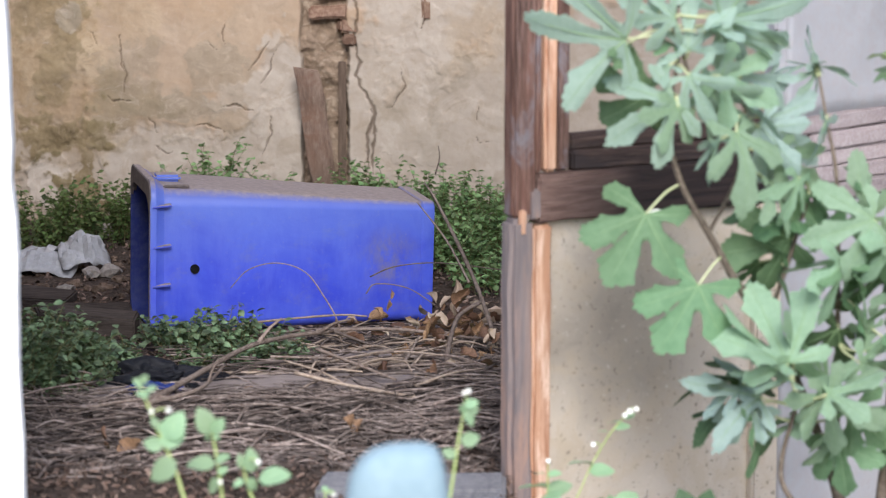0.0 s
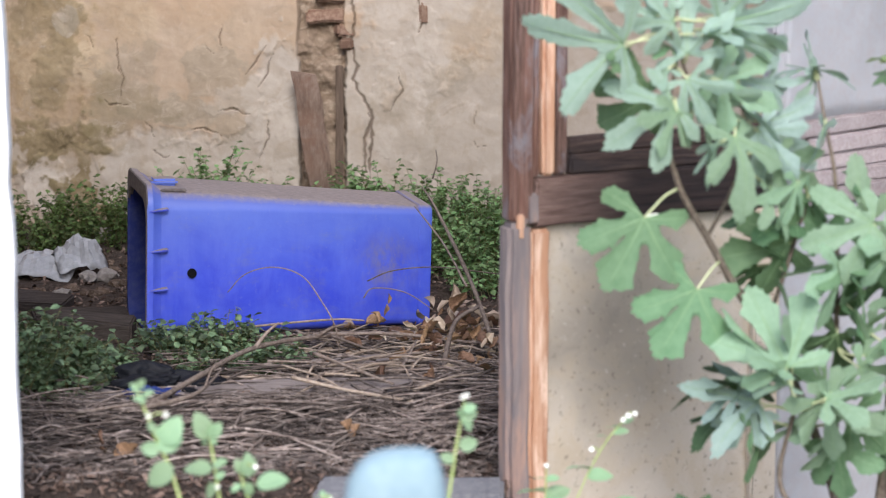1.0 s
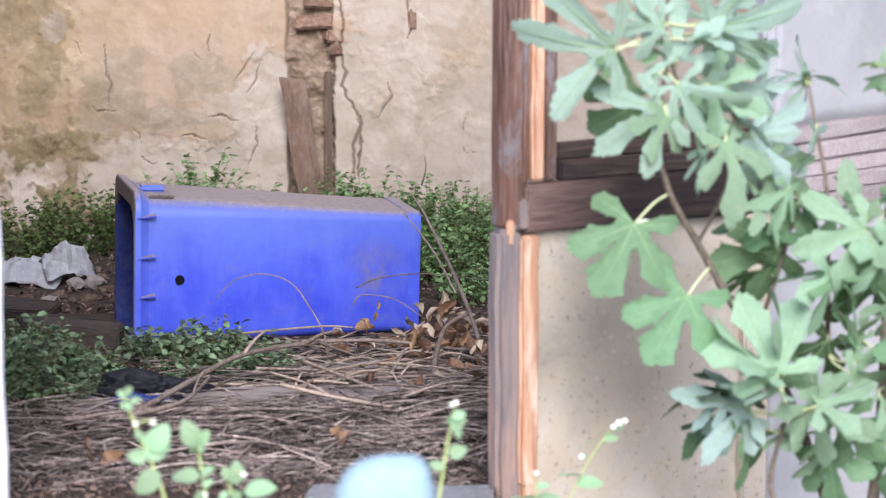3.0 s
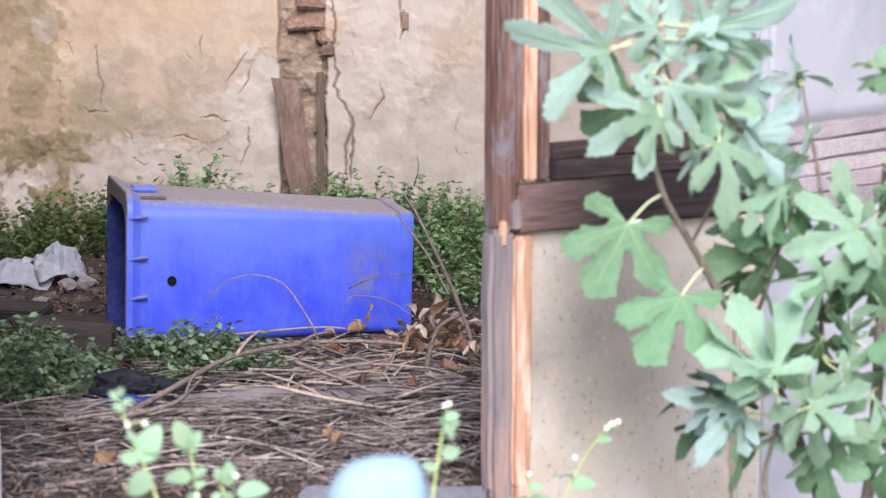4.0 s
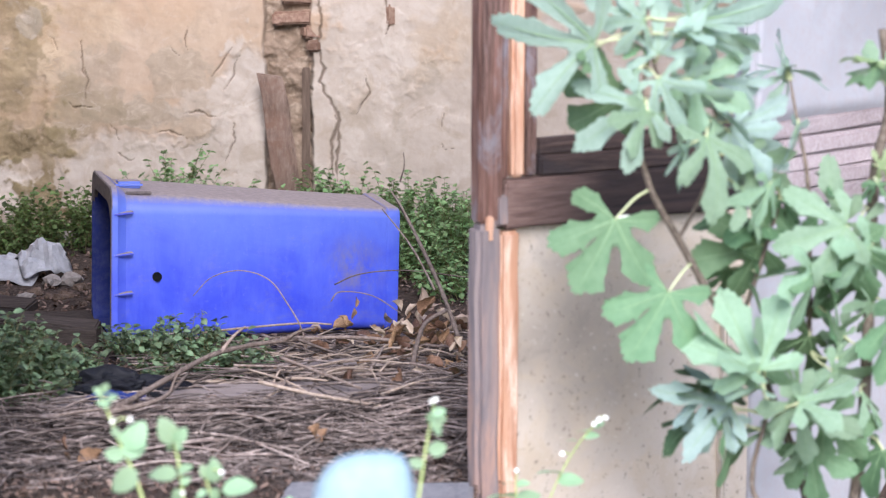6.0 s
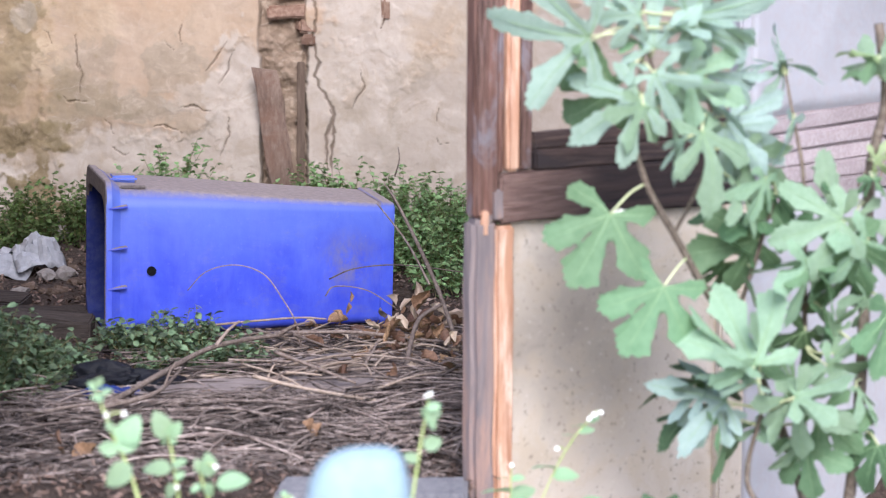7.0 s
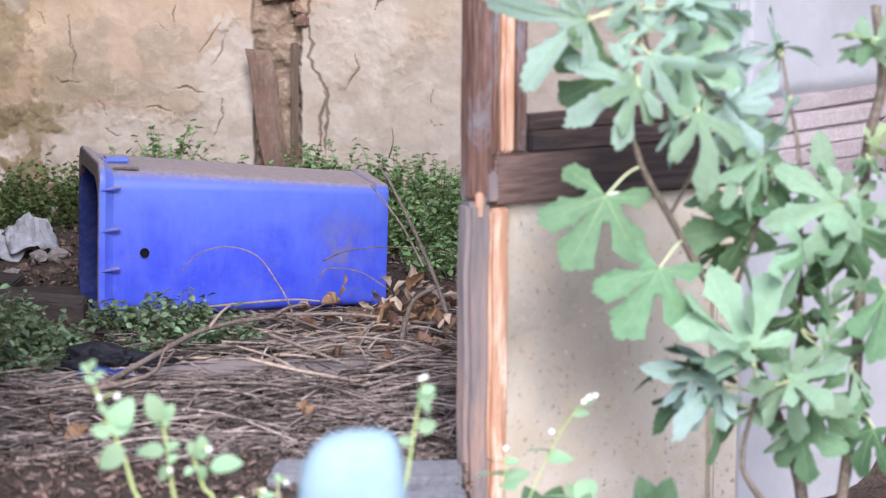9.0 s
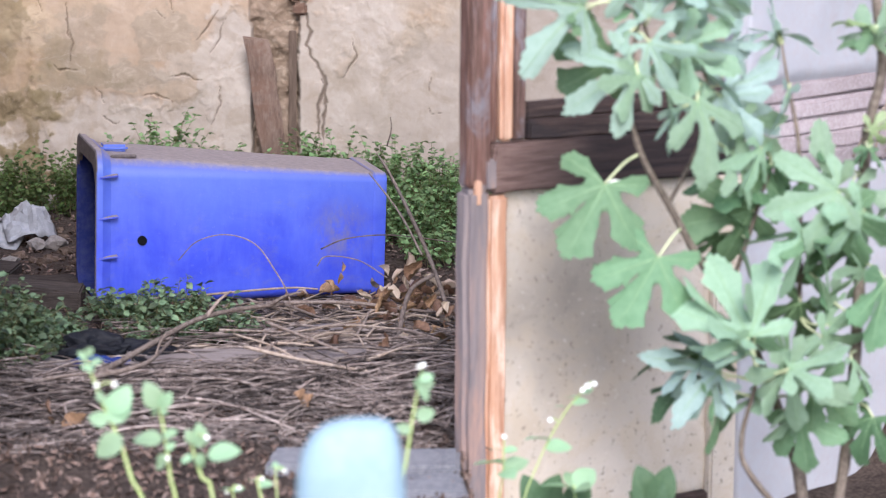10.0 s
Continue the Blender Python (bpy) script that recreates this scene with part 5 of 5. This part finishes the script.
faced_weed((-0.009, 4.700, -0.260), [(-0.001, 4.700, 0.177), (0.013, 4.700, 0.276), (0.022, 4.700, 0.338), (0.030, 4.700, 0.395), (0.039, 4.700, 0.445), (0.045, 4.700, 0.480)],
           [((0.042, 4.690, 0.467), (0.068, 4.690, 0.478)), ((0.042, 4.690, 0.453), (0.071, 4.697, 0.463)), ((0.041, 4.690, 0.459), (0.062, 4.683, 0.430)), ((0.042, 4.690, 0.470), (0.034, 4.695, 0.450)), ((0.035, 4.690, 0.395), (0.073, 4.699, 0.404)), ((0.025, 4.690, 0.366), (-0.001, 4.693, 0.379))],
           [((0.049, 4.680, 0.499), 0.011), ((0.041, 4.680, 0.495), 0.009)], 'slender pale green weed with a white flower')
young_weed((-0.246, 5.000, -0.260), [(-0.241, 5.000, 0.074), (-0.244, 5.000, 0.172), (-0.246, 5.000, 0.211)], [(0.97, 100, 20, 0.02), (0.97, 280, 20, 0.02), (0.99, 0, 40, 0.018)], [((-0.228, 5.000, 0.202), 0.010)], "small pale weed in front of the threshold")
young_weed((-0.334, 5.000, -0.260), [(-0.321, 5.000, 0.074), (-0.329, 5.000, 0.135), (-0.334, 5.000, 0.166)], [(0.96, 100, 20, 0.025), (0.96, 280, 20, 0.025)], [((-0.320, 5.000, 0.166), 0.010), ((-0.344, 5.000, 0.157), 0.009)], "small pale weed in front of the threshold")
young_weed((-0.281, 4.900, -0.260), [(-0.259, 4.900, 0.093), (-0.268, 4.900, 0.165), (-0.278, 4.900, 0.215)], [(0.96, 100, 20, 0.022), (0.9, 280, 20, 0.03)], [((-0.267, 4.900, 0.213), 0.010)], "small pale weed in front of the threshold")
young_weed((0.221, 5.200, -0.260), [(0.216, 5.200, 0.038), (0.225, 5.200, 0.139), (0.227, 5.200, 0.212)], [(0.9, 100, 20, 0.03), (0.9, 270, 20, 0.03), (0.8, 60, 0, 0.05), (0.75, 120, 20, 0.07), (0.7, 200, 10, 0.06), (0.72, 300, 30, 0.06)], [((0.226, 5.180, 0.225), 0.011)], "pale weed beside the door foot")
young_weed((0.282, 5.300, -0.260), [(0.270, 5.300, 0.007), (0.312, 5.300, 0.149), (0.361, 5.300, 0.245), (0.406, 5.300, 0.303)], [(0.8, 100, 20, 0.03), (0.85, 270, 20, 0.035), (0.9, 60, 0, 0.03), (0.6, 120, 20, 0.06), (0.55, 280, 10, 0.06), (0.95, 300, 30, 0.03)], [((0.408, 5.280, 0.310), 0.014), ((0.422, 5.280, 0.315), 0.012), ((0.397, 5.280, 0.301), 0.012), ((0.329, 5.280, 0.235), 0.012)], "slender pale weed before the door panel")
young_weed((0.394, 5.300, -0.260), [(0.389, 5.300, 0.007), (0.384, 5.300, 0.085)], [(0.95, 90, 20, 0.07), (0.95, 220, 30, 0.06), (0.97, 330, 40, 0.07), (0.97, 20, 40, 0.05)], [], "leafy green weed at the door foot")

faced_weed((0.345, 5.350, -0.262), [(0.344, 5.350, -0.001)], [((0.304, 5.340, 0.021), (0.283, 5.330, 0.096)), ((0.314, 5.340, 0.027), (0.357, 5.330, 0.093)), ((0.387, 5.340, 0.014), (0.408, 5.330, 0.090)), ((0.337, 5.340, 0.014), (0.312, 5.330, 0.065)), ((0.368, 5.340, 0.014), (0.381, 5.330, 0.068))], [], 'leafy dark green weed at the door foot', BROAD_DARK)
faced_weed((0.561, 5.350, -0.262), [(0.561, 5.350, -0.001)], [((0.553, 5.340, 0.021), (0.533, 5.330, 0.116)), ((0.560, 5.340, 0.027), (0.599, 5.330, 0.111)), ((0.556, 5.340, 0.015), (0.573, 5.330, 0.085)), ((0.548, 5.340, 0.015), (0.514, 5.330, 0.062))], [], 'small dark green weed before the door panel', BROAD_DARK)


# ---- fig tree ----
def fig_leaf_meshes(seed, material, slim=0.185, start=0.37):
    """A palmate leaf of five rounded lobes, one long, with joint at the origin and the middle lobe along +y; and its veins."""
    r = random.Random(seed)
    lobes = [(0, r.uniform(0.95, 1.05)), (46 + r.uniform(-5, 5), r.uniform(0.82, 0.95)), (-46 + r.uniform(-5, 5), r.uniform(0.82, 0.95)), (100 + r.uniform(-8, 8), r.uniform(0.5, 0.62)), (-100 + r.uniform(-8, 8), r.uniform(0.5, 0.62))]
    droop, cup, wave = r.uniform(0.2, 0.8), r.uniform(0.10, 0.40), r.uniform(0.04, 0.10)

    def height(x, y, d, a):
        return -droop * d * d * 0.6 + cup * abs(math.sin(a)) * d * 0.4 + wave * math.sin(a * 6 + seed) * d * d + 0.22 * d * d * math.sin(a * 2.3 + seed * 1.7) + 0.03 * noise.noise(Vector((x * 3, y * 3, seed)))

    # the outline as one ring of points: up one side of each lobe and down the other
    order = sorted(lobes)
    leans = {deg: r.uniform(-0.17, 0.17) for deg, _ in order}
    ring = []
    for i, (deg, length) in enumerate(order):
        half = length * slim
        mid = radians(deg)
        ways = Vector((math.sin(mid), math.cos(mid)))
        across = Vector((math.cos(mid), -math.sin(mid)))
        lean = leans[deg]
        for flank in (-1, 1):
            phase, count = r.uniform(0, 1), r.uniform(2.2, 3.2)
            steps = range(41) if flank == -1 else range(39, -1, -1)
            for k in steps:
                t = start + (1 - start) * (1 - (1 - k / 40) ** 1.5)
                grow = smooth_step(start - 0.1, 0.74, t)
                w = (0.46 + 0.54 * grow) * math.sqrt(max(0.0, 1 - smooth_step(0.66, 1.0, t) ** 2.2))
                w *= 1 + 0.34 * smooth_step(0.42, 0.6, t) * max(0.0, math.sin(2 * math.pi * (t * count + phase))) + 0.10 * noise.noise(Vector((t * 7, flank + deg, seed)))
                tooth = abs(math.sin(math.pi * (k / 5.5 + phase + 0.25 * noise.noise(Vector((t * 9, deg, flank))))))
                w += 0.13 * (tooth ** 2 - 0.4) * smooth_step(start, start + 0.16, t)
                along = length * t * (1 - 0.035 * (0 if k == 40 else 1 - tooth) * smooth_step(0.8, 0.97, t))
                p = ways * along + across * (half * w * flank + lean * length * t * t)
                ring.append((p.x, p.y))
    verts, faces = [(0, 0, 0)], []
    n = len(ring)
    calm = [(sum(ring[min(n - 1, max(0, i + j))][0] for j in range(-7, 8)) / 15, sum(ring[min(n - 1, max(0, i + j))][1] for j in range(-7, 8)) / 15) for i in range(n)]
    for k, own in ((0.3, 0.0), (0.6, 0.0), (0.85, 0.35), (1.0, 1.0)):
        for (x, y), (cx, cy) in zip(ring, calm):
            px, py = (x * own + cx * (1 - own)) * k, (y * own + cy * (1 - own)) * k
            d = math.hypot(px, py)
            verts.append((px, py, height(px, py, d, math.atan2(px, py))))
    for i in range(n - 1):
        faces.append((0, 1 + i, 2 + i))
        for q in range(3):
            a = 1 + q * n + i
            faces.append((a, a + n, a + n + 1, a + 1))
    leaf = mesh_of("fig_leaf", verts, faces, material)
    pile = Pile()
    for deg, length in lobes:
        a = radians(deg)
        pts = []
        for t in (0.02, 0.3, 0.6, 0.9):
            side = leans[deg] * length * t * t
            x, y = length * t * math.sin(a) + side * math.cos(a), length * t * math.cos(a) - side * math.sin(a)
            pts.append((x, y, height(x, y, math.hypot(x, y), math.atan2(x, y)) + 0.004))
        pile.add(*tube(pts, 0.008, 0.002, 5, 4))
    return leaf, pile.mesh("vein_web", FIG_VEIN)


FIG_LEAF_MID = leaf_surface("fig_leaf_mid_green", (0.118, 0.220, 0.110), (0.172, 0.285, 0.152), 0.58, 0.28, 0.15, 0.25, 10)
# Bright yellow-green copy; yellow light on a few leaves is in the colour.
FIG_LEAF_YELLOW_LIT = leaf_surface("fig_leaf_lit_yellow_green", (0.27, 0.38, 0.16), (0.36, 0.46, 0.23), 0.42, 0.40, 0.12, 0.5, 18)
# Paler copy for the upper leaves; haze and backlight are put into it.
FIG_LEAF_HAZY = leaf_surface("fig_leaf_hazy_bluish", (0.300, 0.425, 0.330), (0.390, 0.515, 0.420), 0.60, 0.38, 0.12, 0.25, 10)
KINDS = {"y": [fig_leaf_meshes(k + 60, FIG_LEAF_YELLOW_LIT, 0.16, 0.30) for k in range(2)], "g": [fig_leaf_meshes(k + 40, FIG_LEAF_MID, 0.195, 0.33) for k in range(3)], "m": [fig_leaf_meshes(k, FIG_LEAF, 0.160, 0.28) for k in range(6)], "d": [fig_leaf_meshes(k + 10, FIG_LEAF_SHADE) for k in range(3)], "b": [fig_leaf_meshes(k + 20, FIG_LEAF_BLUE, 0.142, 0.28) for k in range(4)], "n": [fig_leaf_meshes(k + 30, FIG_LEAF_HAZY, 0.132, 0.27) for k in range(6)]}
fig = thing("fig_tree", "young fig tree with large lobed green leaves", "tree", at=(0.80, 5.52, -0.26))
fig_base = Vector((0.80, 5.52, -0.26))


def fig_branch(points, r0, r1, name="branch"):
    return under(name, mesh_of(name, *tube([Vector(p) - fig_base for p in points], r0, r1, 8, 8, 0.06, len(points)), FIG_STEM), fig)


fig_branch([(0.924, 5.520, -0.100), (0.899, 5.520, 0.074), (0.810, 5.520, 0.312), (0.727, 5.500, 0.449), (0.653, 5.480, 0.567), (0.592, 5.460, 0.673), (0.533, 5.450, 0.775), (0.503, 5.450, 0.863)], 0.013, 0.0065, 'trunk')
fig_branch([(0.503, 5.450, 0.863), (0.499, 5.450, 0.963), (0.516, 5.450, 1.062), (0.509, 5.450, 1.136), (0.520, 5.460, 1.246)], 0.0065, 0.004, 'branch')
fig_branch([(0.541, 5.450, 1.025), (0.522, 5.450, 1.087), (0.504, 5.450, 1.130)], 0.005, 0.003, 'branch')
fig_branch([(0.943, 5.560, -0.113), (0.916, 5.600, 0.159), (0.894, 5.520, 0.494), (0.884, 5.520, 0.777), (0.864, 5.560, 0.912), (0.850, 5.600, 1.009)], 0.008, 0.003, 'branch')
fig_branch([(0.985, 5.500, -0.094), (1.015, 5.500, 0.185), (1.024, 5.500, 0.498), (1.027, 5.500, 0.806), (1.056, 5.500, 0.970), (1.035, 5.500, 1.132)], 0.014, 0.011, 'branch')
fig_branch([(0.894, 5.520, 0.494), (0.923, 5.480, 0.592), (0.961, 5.460, 0.672)], 0.006, 0.004, 'branch')
fig_branch([(0.727, 5.500, 0.449), (0.769, 5.500, 0.576), (0.798, 5.500, 0.678), (0.824, 5.520, 0.752)], 0.006, 0.004, 'branch')
fig_branch([(0.592, 5.460, 0.673), (0.652, 5.460, 0.799), (0.675, 5.460, 0.899), (0.648, 5.460, 1.012)], 0.005, 0.003, 'branch')
fig_branch([(0.904, 5.480, -0.074), (0.782, 5.420, 0.076), (0.761, 5.420, 0.154), (0.790, 5.420, 0.284)], 0.008, 0.005, 'branch')
FIG_WOOD = [ob for ob in fig.children if ob.name.split(".")[0] in ("trunk", "branch")]


def fig_leaves(leaves):
    """leaves: the places of joint and tip of the middle lobe, the kind, and the turn about the line between them. A stalk goes to the nearest wood."""
    for k, (base, tip, kind, roll) in enumerate(leaves):
        base, tip = Vector(base) - fig_base, Vector(tip) - fig_base
        leaf, veins = KINDS[kind][(k * 7 + abs(roll)) % len(KINDS[kind])]
        ob = under("leaf", leaf, fig, "", facing(base, tip, roll, (tip - base).length))
        under("vein_web", veins, ob)
        away = (base - tip).normalized()
        spots = [v.co for wood in FIG_WOOD for v in wood.data.vertices]
        q = min(spots, key=lambda b: (b - base - 0.02 * away).length)
        mid = (base + q) / 2 + 0.25 * (q - base).length * away * 0.5
        under("petiole", mesh_of("petiole", *tube([q, mid, base], 0.0034, 0.0026, 6, 5), PETIOLE), fig, "yellow-green leaf stalk")


fig_leaves([
    ((0.397, 5.400, 1.111), (0.167, 5.380, 1.121), "n", -50), ((0.505, 5.380, 0.981), (0.340, 5.350, 0.892), "n", -12),
    ((0.458, 5.480, 0.987), (0.301, 5.500, 1.010), "g", -55), ((0.504, 5.400, 1.159), (0.386, 5.430, 1.148), "n", -40),
    ((0.470, 5.440, 1.168), (0.416, 5.470, 1.258), "n", -30), ((0.537, 5.420, 1.084), (0.534, 5.470, 1.227), "n", -35),
    ((0.510, 5.460, 1.092), (0.448, 5.460, 1.111), "g", 40), ((0.606, 5.420, 1.156), (0.850, 5.450, 1.188), "n", 55),
    ((0.571, 5.400, 1.129), (0.729, 5.380, 1.104), "n", -58), ((0.602, 5.460, 1.166), (0.698, 5.510, 1.255), "n", -20),
    ((0.596, 5.460, 1.135), (0.774, 5.480, 1.131), "n", -62),
])
fig_leaves([
    ((0.534, 5.380, 1.035), (0.587, 5.340, 0.927), "n", 38), ((0.606, 5.400, 1.031), (0.726, 5.370, 0.955), "m", 45),
    ((0.647, 5.460, 1.030), (0.772, 5.480, 0.997), "b", 52), ((0.509, 5.360, 0.968), (0.460, 5.340, 0.866), "m", -40),
    ((0.636, 5.360, 0.913), (0.707, 5.320, 0.761), "m", -28), ((0.606, 5.380, 0.895), (0.537, 5.380, 0.842), "n", 58),
    ((0.699, 5.460, 0.912), (0.801, 5.440, 0.825), "b", 30), ((0.717, 5.500, 0.926), (0.844, 5.500, 0.831), "b", 30),
    ((0.846, 5.460, 0.927), (0.823, 5.440, 0.814), "b", -62), ((0.575, 5.460, 0.943), (0.646, 5.460, 0.799), "b", -50),
])
fig_leaves([
    ((0.845, 5.620, 1.030), (0.826, 5.650, 1.121), "b", 48), ((0.847, 5.620, 1.030), (0.949, 5.620, 1.017), "b", -62),
    ((0.842, 5.620, 1.032), (0.730, 5.620, 1.030), "b", 60), ((0.845, 5.620, 1.020), (0.829, 5.590, 0.959), "n", -50),
    ((1.025, 5.460, 1.064), (0.941, 5.480, 1.089), "y", 45), ((1.028, 5.460, 1.056), (0.931, 5.440, 1.031), "g", 62),
    ((1.031, 5.460, 1.024), (1.059, 5.460, 1.135), "m", -30), ((1.026, 5.460, 0.799), (0.977, 5.460, 0.771), "g", 50),
    ((1.027, 5.460, 0.837), (1.087, 5.460, 0.849), "y", 40),
])
fig_leaves([
    ((0.445, 5.380, 0.731), (0.366, 5.350, 0.567), "g", -8), ((0.563, 5.380, 0.571), (0.480, 5.350, 0.416), "g", -10),
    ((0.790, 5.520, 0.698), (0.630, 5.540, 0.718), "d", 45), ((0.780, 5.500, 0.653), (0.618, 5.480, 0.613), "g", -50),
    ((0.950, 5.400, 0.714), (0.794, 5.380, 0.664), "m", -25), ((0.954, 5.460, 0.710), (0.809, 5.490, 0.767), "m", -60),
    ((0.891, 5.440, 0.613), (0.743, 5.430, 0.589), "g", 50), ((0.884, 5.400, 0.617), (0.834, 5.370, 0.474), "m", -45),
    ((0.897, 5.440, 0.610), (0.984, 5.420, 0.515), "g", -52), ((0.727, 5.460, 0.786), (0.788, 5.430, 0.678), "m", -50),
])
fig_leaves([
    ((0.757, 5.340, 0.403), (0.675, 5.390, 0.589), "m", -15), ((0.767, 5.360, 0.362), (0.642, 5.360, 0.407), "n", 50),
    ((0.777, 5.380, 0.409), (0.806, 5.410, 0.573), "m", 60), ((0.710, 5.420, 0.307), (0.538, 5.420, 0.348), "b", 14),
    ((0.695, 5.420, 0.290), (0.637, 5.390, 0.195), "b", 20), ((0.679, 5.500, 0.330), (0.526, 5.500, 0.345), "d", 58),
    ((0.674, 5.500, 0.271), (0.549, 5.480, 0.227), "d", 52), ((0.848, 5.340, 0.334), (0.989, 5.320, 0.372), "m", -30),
    ((0.849, 5.360, 0.322), (0.983, 5.330, 0.242), "m", 50), ((0.702, 5.420, 0.258), (0.733, 5.390, 0.136), "g", -45),
])
fig_leaves([
    ((0.563, 5.420, 1.028), (0.654, 5.400, 0.969), "n", 50), ((0.582, 5.420, 0.998), (0.680, 5.400, 0.892), "n", 55),
    ((0.664, 5.480, 0.960), (0.790, 5.480, 0.891), "b", -55), ((0.721, 5.500, 1.020), (0.753, 5.480, 0.953), "b", 50),
    ((0.659, 5.460, 1.074), (0.648, 5.480, 1.134), "n", 50), ((0.495, 5.420, 1.053), (0.433, 5.400, 1.006), "n", 48),
    ((0.396, 5.420, 1.096), (0.377, 5.400, 1.043), "g", -50), ((0.741, 5.480, 0.846), (0.840, 5.460, 0.774), "m", 50),
    ((0.786, 5.440, 0.802), (0.761, 5.420, 0.692), "m", -45),
])
fig_leaves([
    ((0.974, 5.440, 0.663), (1.005, 5.420, 0.530), "g", 48), ((1.011, 5.420, 0.667), (0.924, 5.390, 0.571), "m", -45),
    ((1.069, 5.440, 0.511), (1.046, 5.420, 0.348), "g", -45), ((0.758, 5.360, 0.395), (0.592, 5.390, 0.513), "m", 52),
    ((0.852, 5.380, 0.324), (0.783, 5.360, 0.222), "m", -45), ((0.858, 5.420, 0.329), (0.828, 5.450, 0.442), "g", 50),
    ((0.950, 5.460, 0.404), (1.022, 5.480, 0.464), "m", -45), ((0.935, 5.440, 0.382), (1.036, 5.440, 0.367), "m", 55),
])
fig_leaves([
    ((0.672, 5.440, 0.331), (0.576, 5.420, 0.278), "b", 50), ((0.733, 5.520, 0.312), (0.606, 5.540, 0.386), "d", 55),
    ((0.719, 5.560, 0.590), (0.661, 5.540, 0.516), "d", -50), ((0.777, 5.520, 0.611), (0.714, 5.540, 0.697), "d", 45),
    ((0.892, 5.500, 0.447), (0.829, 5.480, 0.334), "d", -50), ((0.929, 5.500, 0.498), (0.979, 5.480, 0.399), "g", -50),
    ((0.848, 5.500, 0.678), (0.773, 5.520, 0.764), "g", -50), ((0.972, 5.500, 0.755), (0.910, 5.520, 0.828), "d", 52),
    ((0.991, 5.460, 0.710), (1.041, 5.440, 0.612), "m", 45), ((1.044, 5.460, 0.622), (1.096, 5.480, 0.707), "m", -40),
])
fig_leaves([
    ((0.886, 5.420, 0.232), (0.835, 5.400, 0.133), "m", -45), ((0.922, 5.420, 0.284), (0.997, 5.400, 0.172), "g", 45),
    ((1.000, 5.440, 0.331), (1.061, 5.420, 0.258), "m", -45), ((0.969, 5.500, 0.447), (0.920, 5.520, 0.494), "m", -50),
    ((1.026, 5.480, 0.528), (0.962, 5.460, 0.455), "m", -50), ((0.803, 5.460, 0.248), (0.731, 5.440, 0.201), "m", 50),
    ((1.022, 5.440, 0.802), (1.064, 5.420, 0.755), "g", -40),
])
fig_leaves([
    ((1.054, 5.440, 0.201), (1.003, 5.420, 0.102), "d", 40), ((0.890, 5.440, 0.201), (0.915, 5.420, 0.076), "g", 40),
    ((0.821, 5.500, 0.755), (0.885, 5.500, 0.704), "d", -50), ((1.006, 5.520, 0.598), (0.931, 5.500, 0.447), "d", -60),
])

# dry grass on the ledge of the reveal
rl = random.Random(9)
for k in range(5):
    a = rev_a + rev_way * rl.uniform(0.15, 0.75)
    top = Vector((a.x + rl.uniform(0.02, 0.16), a.y - 0.06, rl.uniform(0.74, 0.86)))
    foot = Vector((a.x, a.y - 0.03, 0.62))
    stick([foot, (foot + top) / 2 + Vector((0, -0.01, 0.02)), top], 0.0026, 0.0014, PALE_TWIG, "dry grass stalk on the brick ledge", "dry_stalk", "stalk", seed=70 + k)

# white lumps added at two leaf joints of the fig tree, for bright specks
for k, (p, size) in enumerate([((0.470, 5.400, 0.727), 0.014), ((0.714, 5.400, 0.481), 0.010)]):
    bm = lump(size, (1.5, 0.8, 0.75), 0.3, 2, 90 + k)
    for v in bm.verts:
        v.co += Vector(p) - fig_base
    part("white_lump", bm, PETAL, fig, "small white lump")
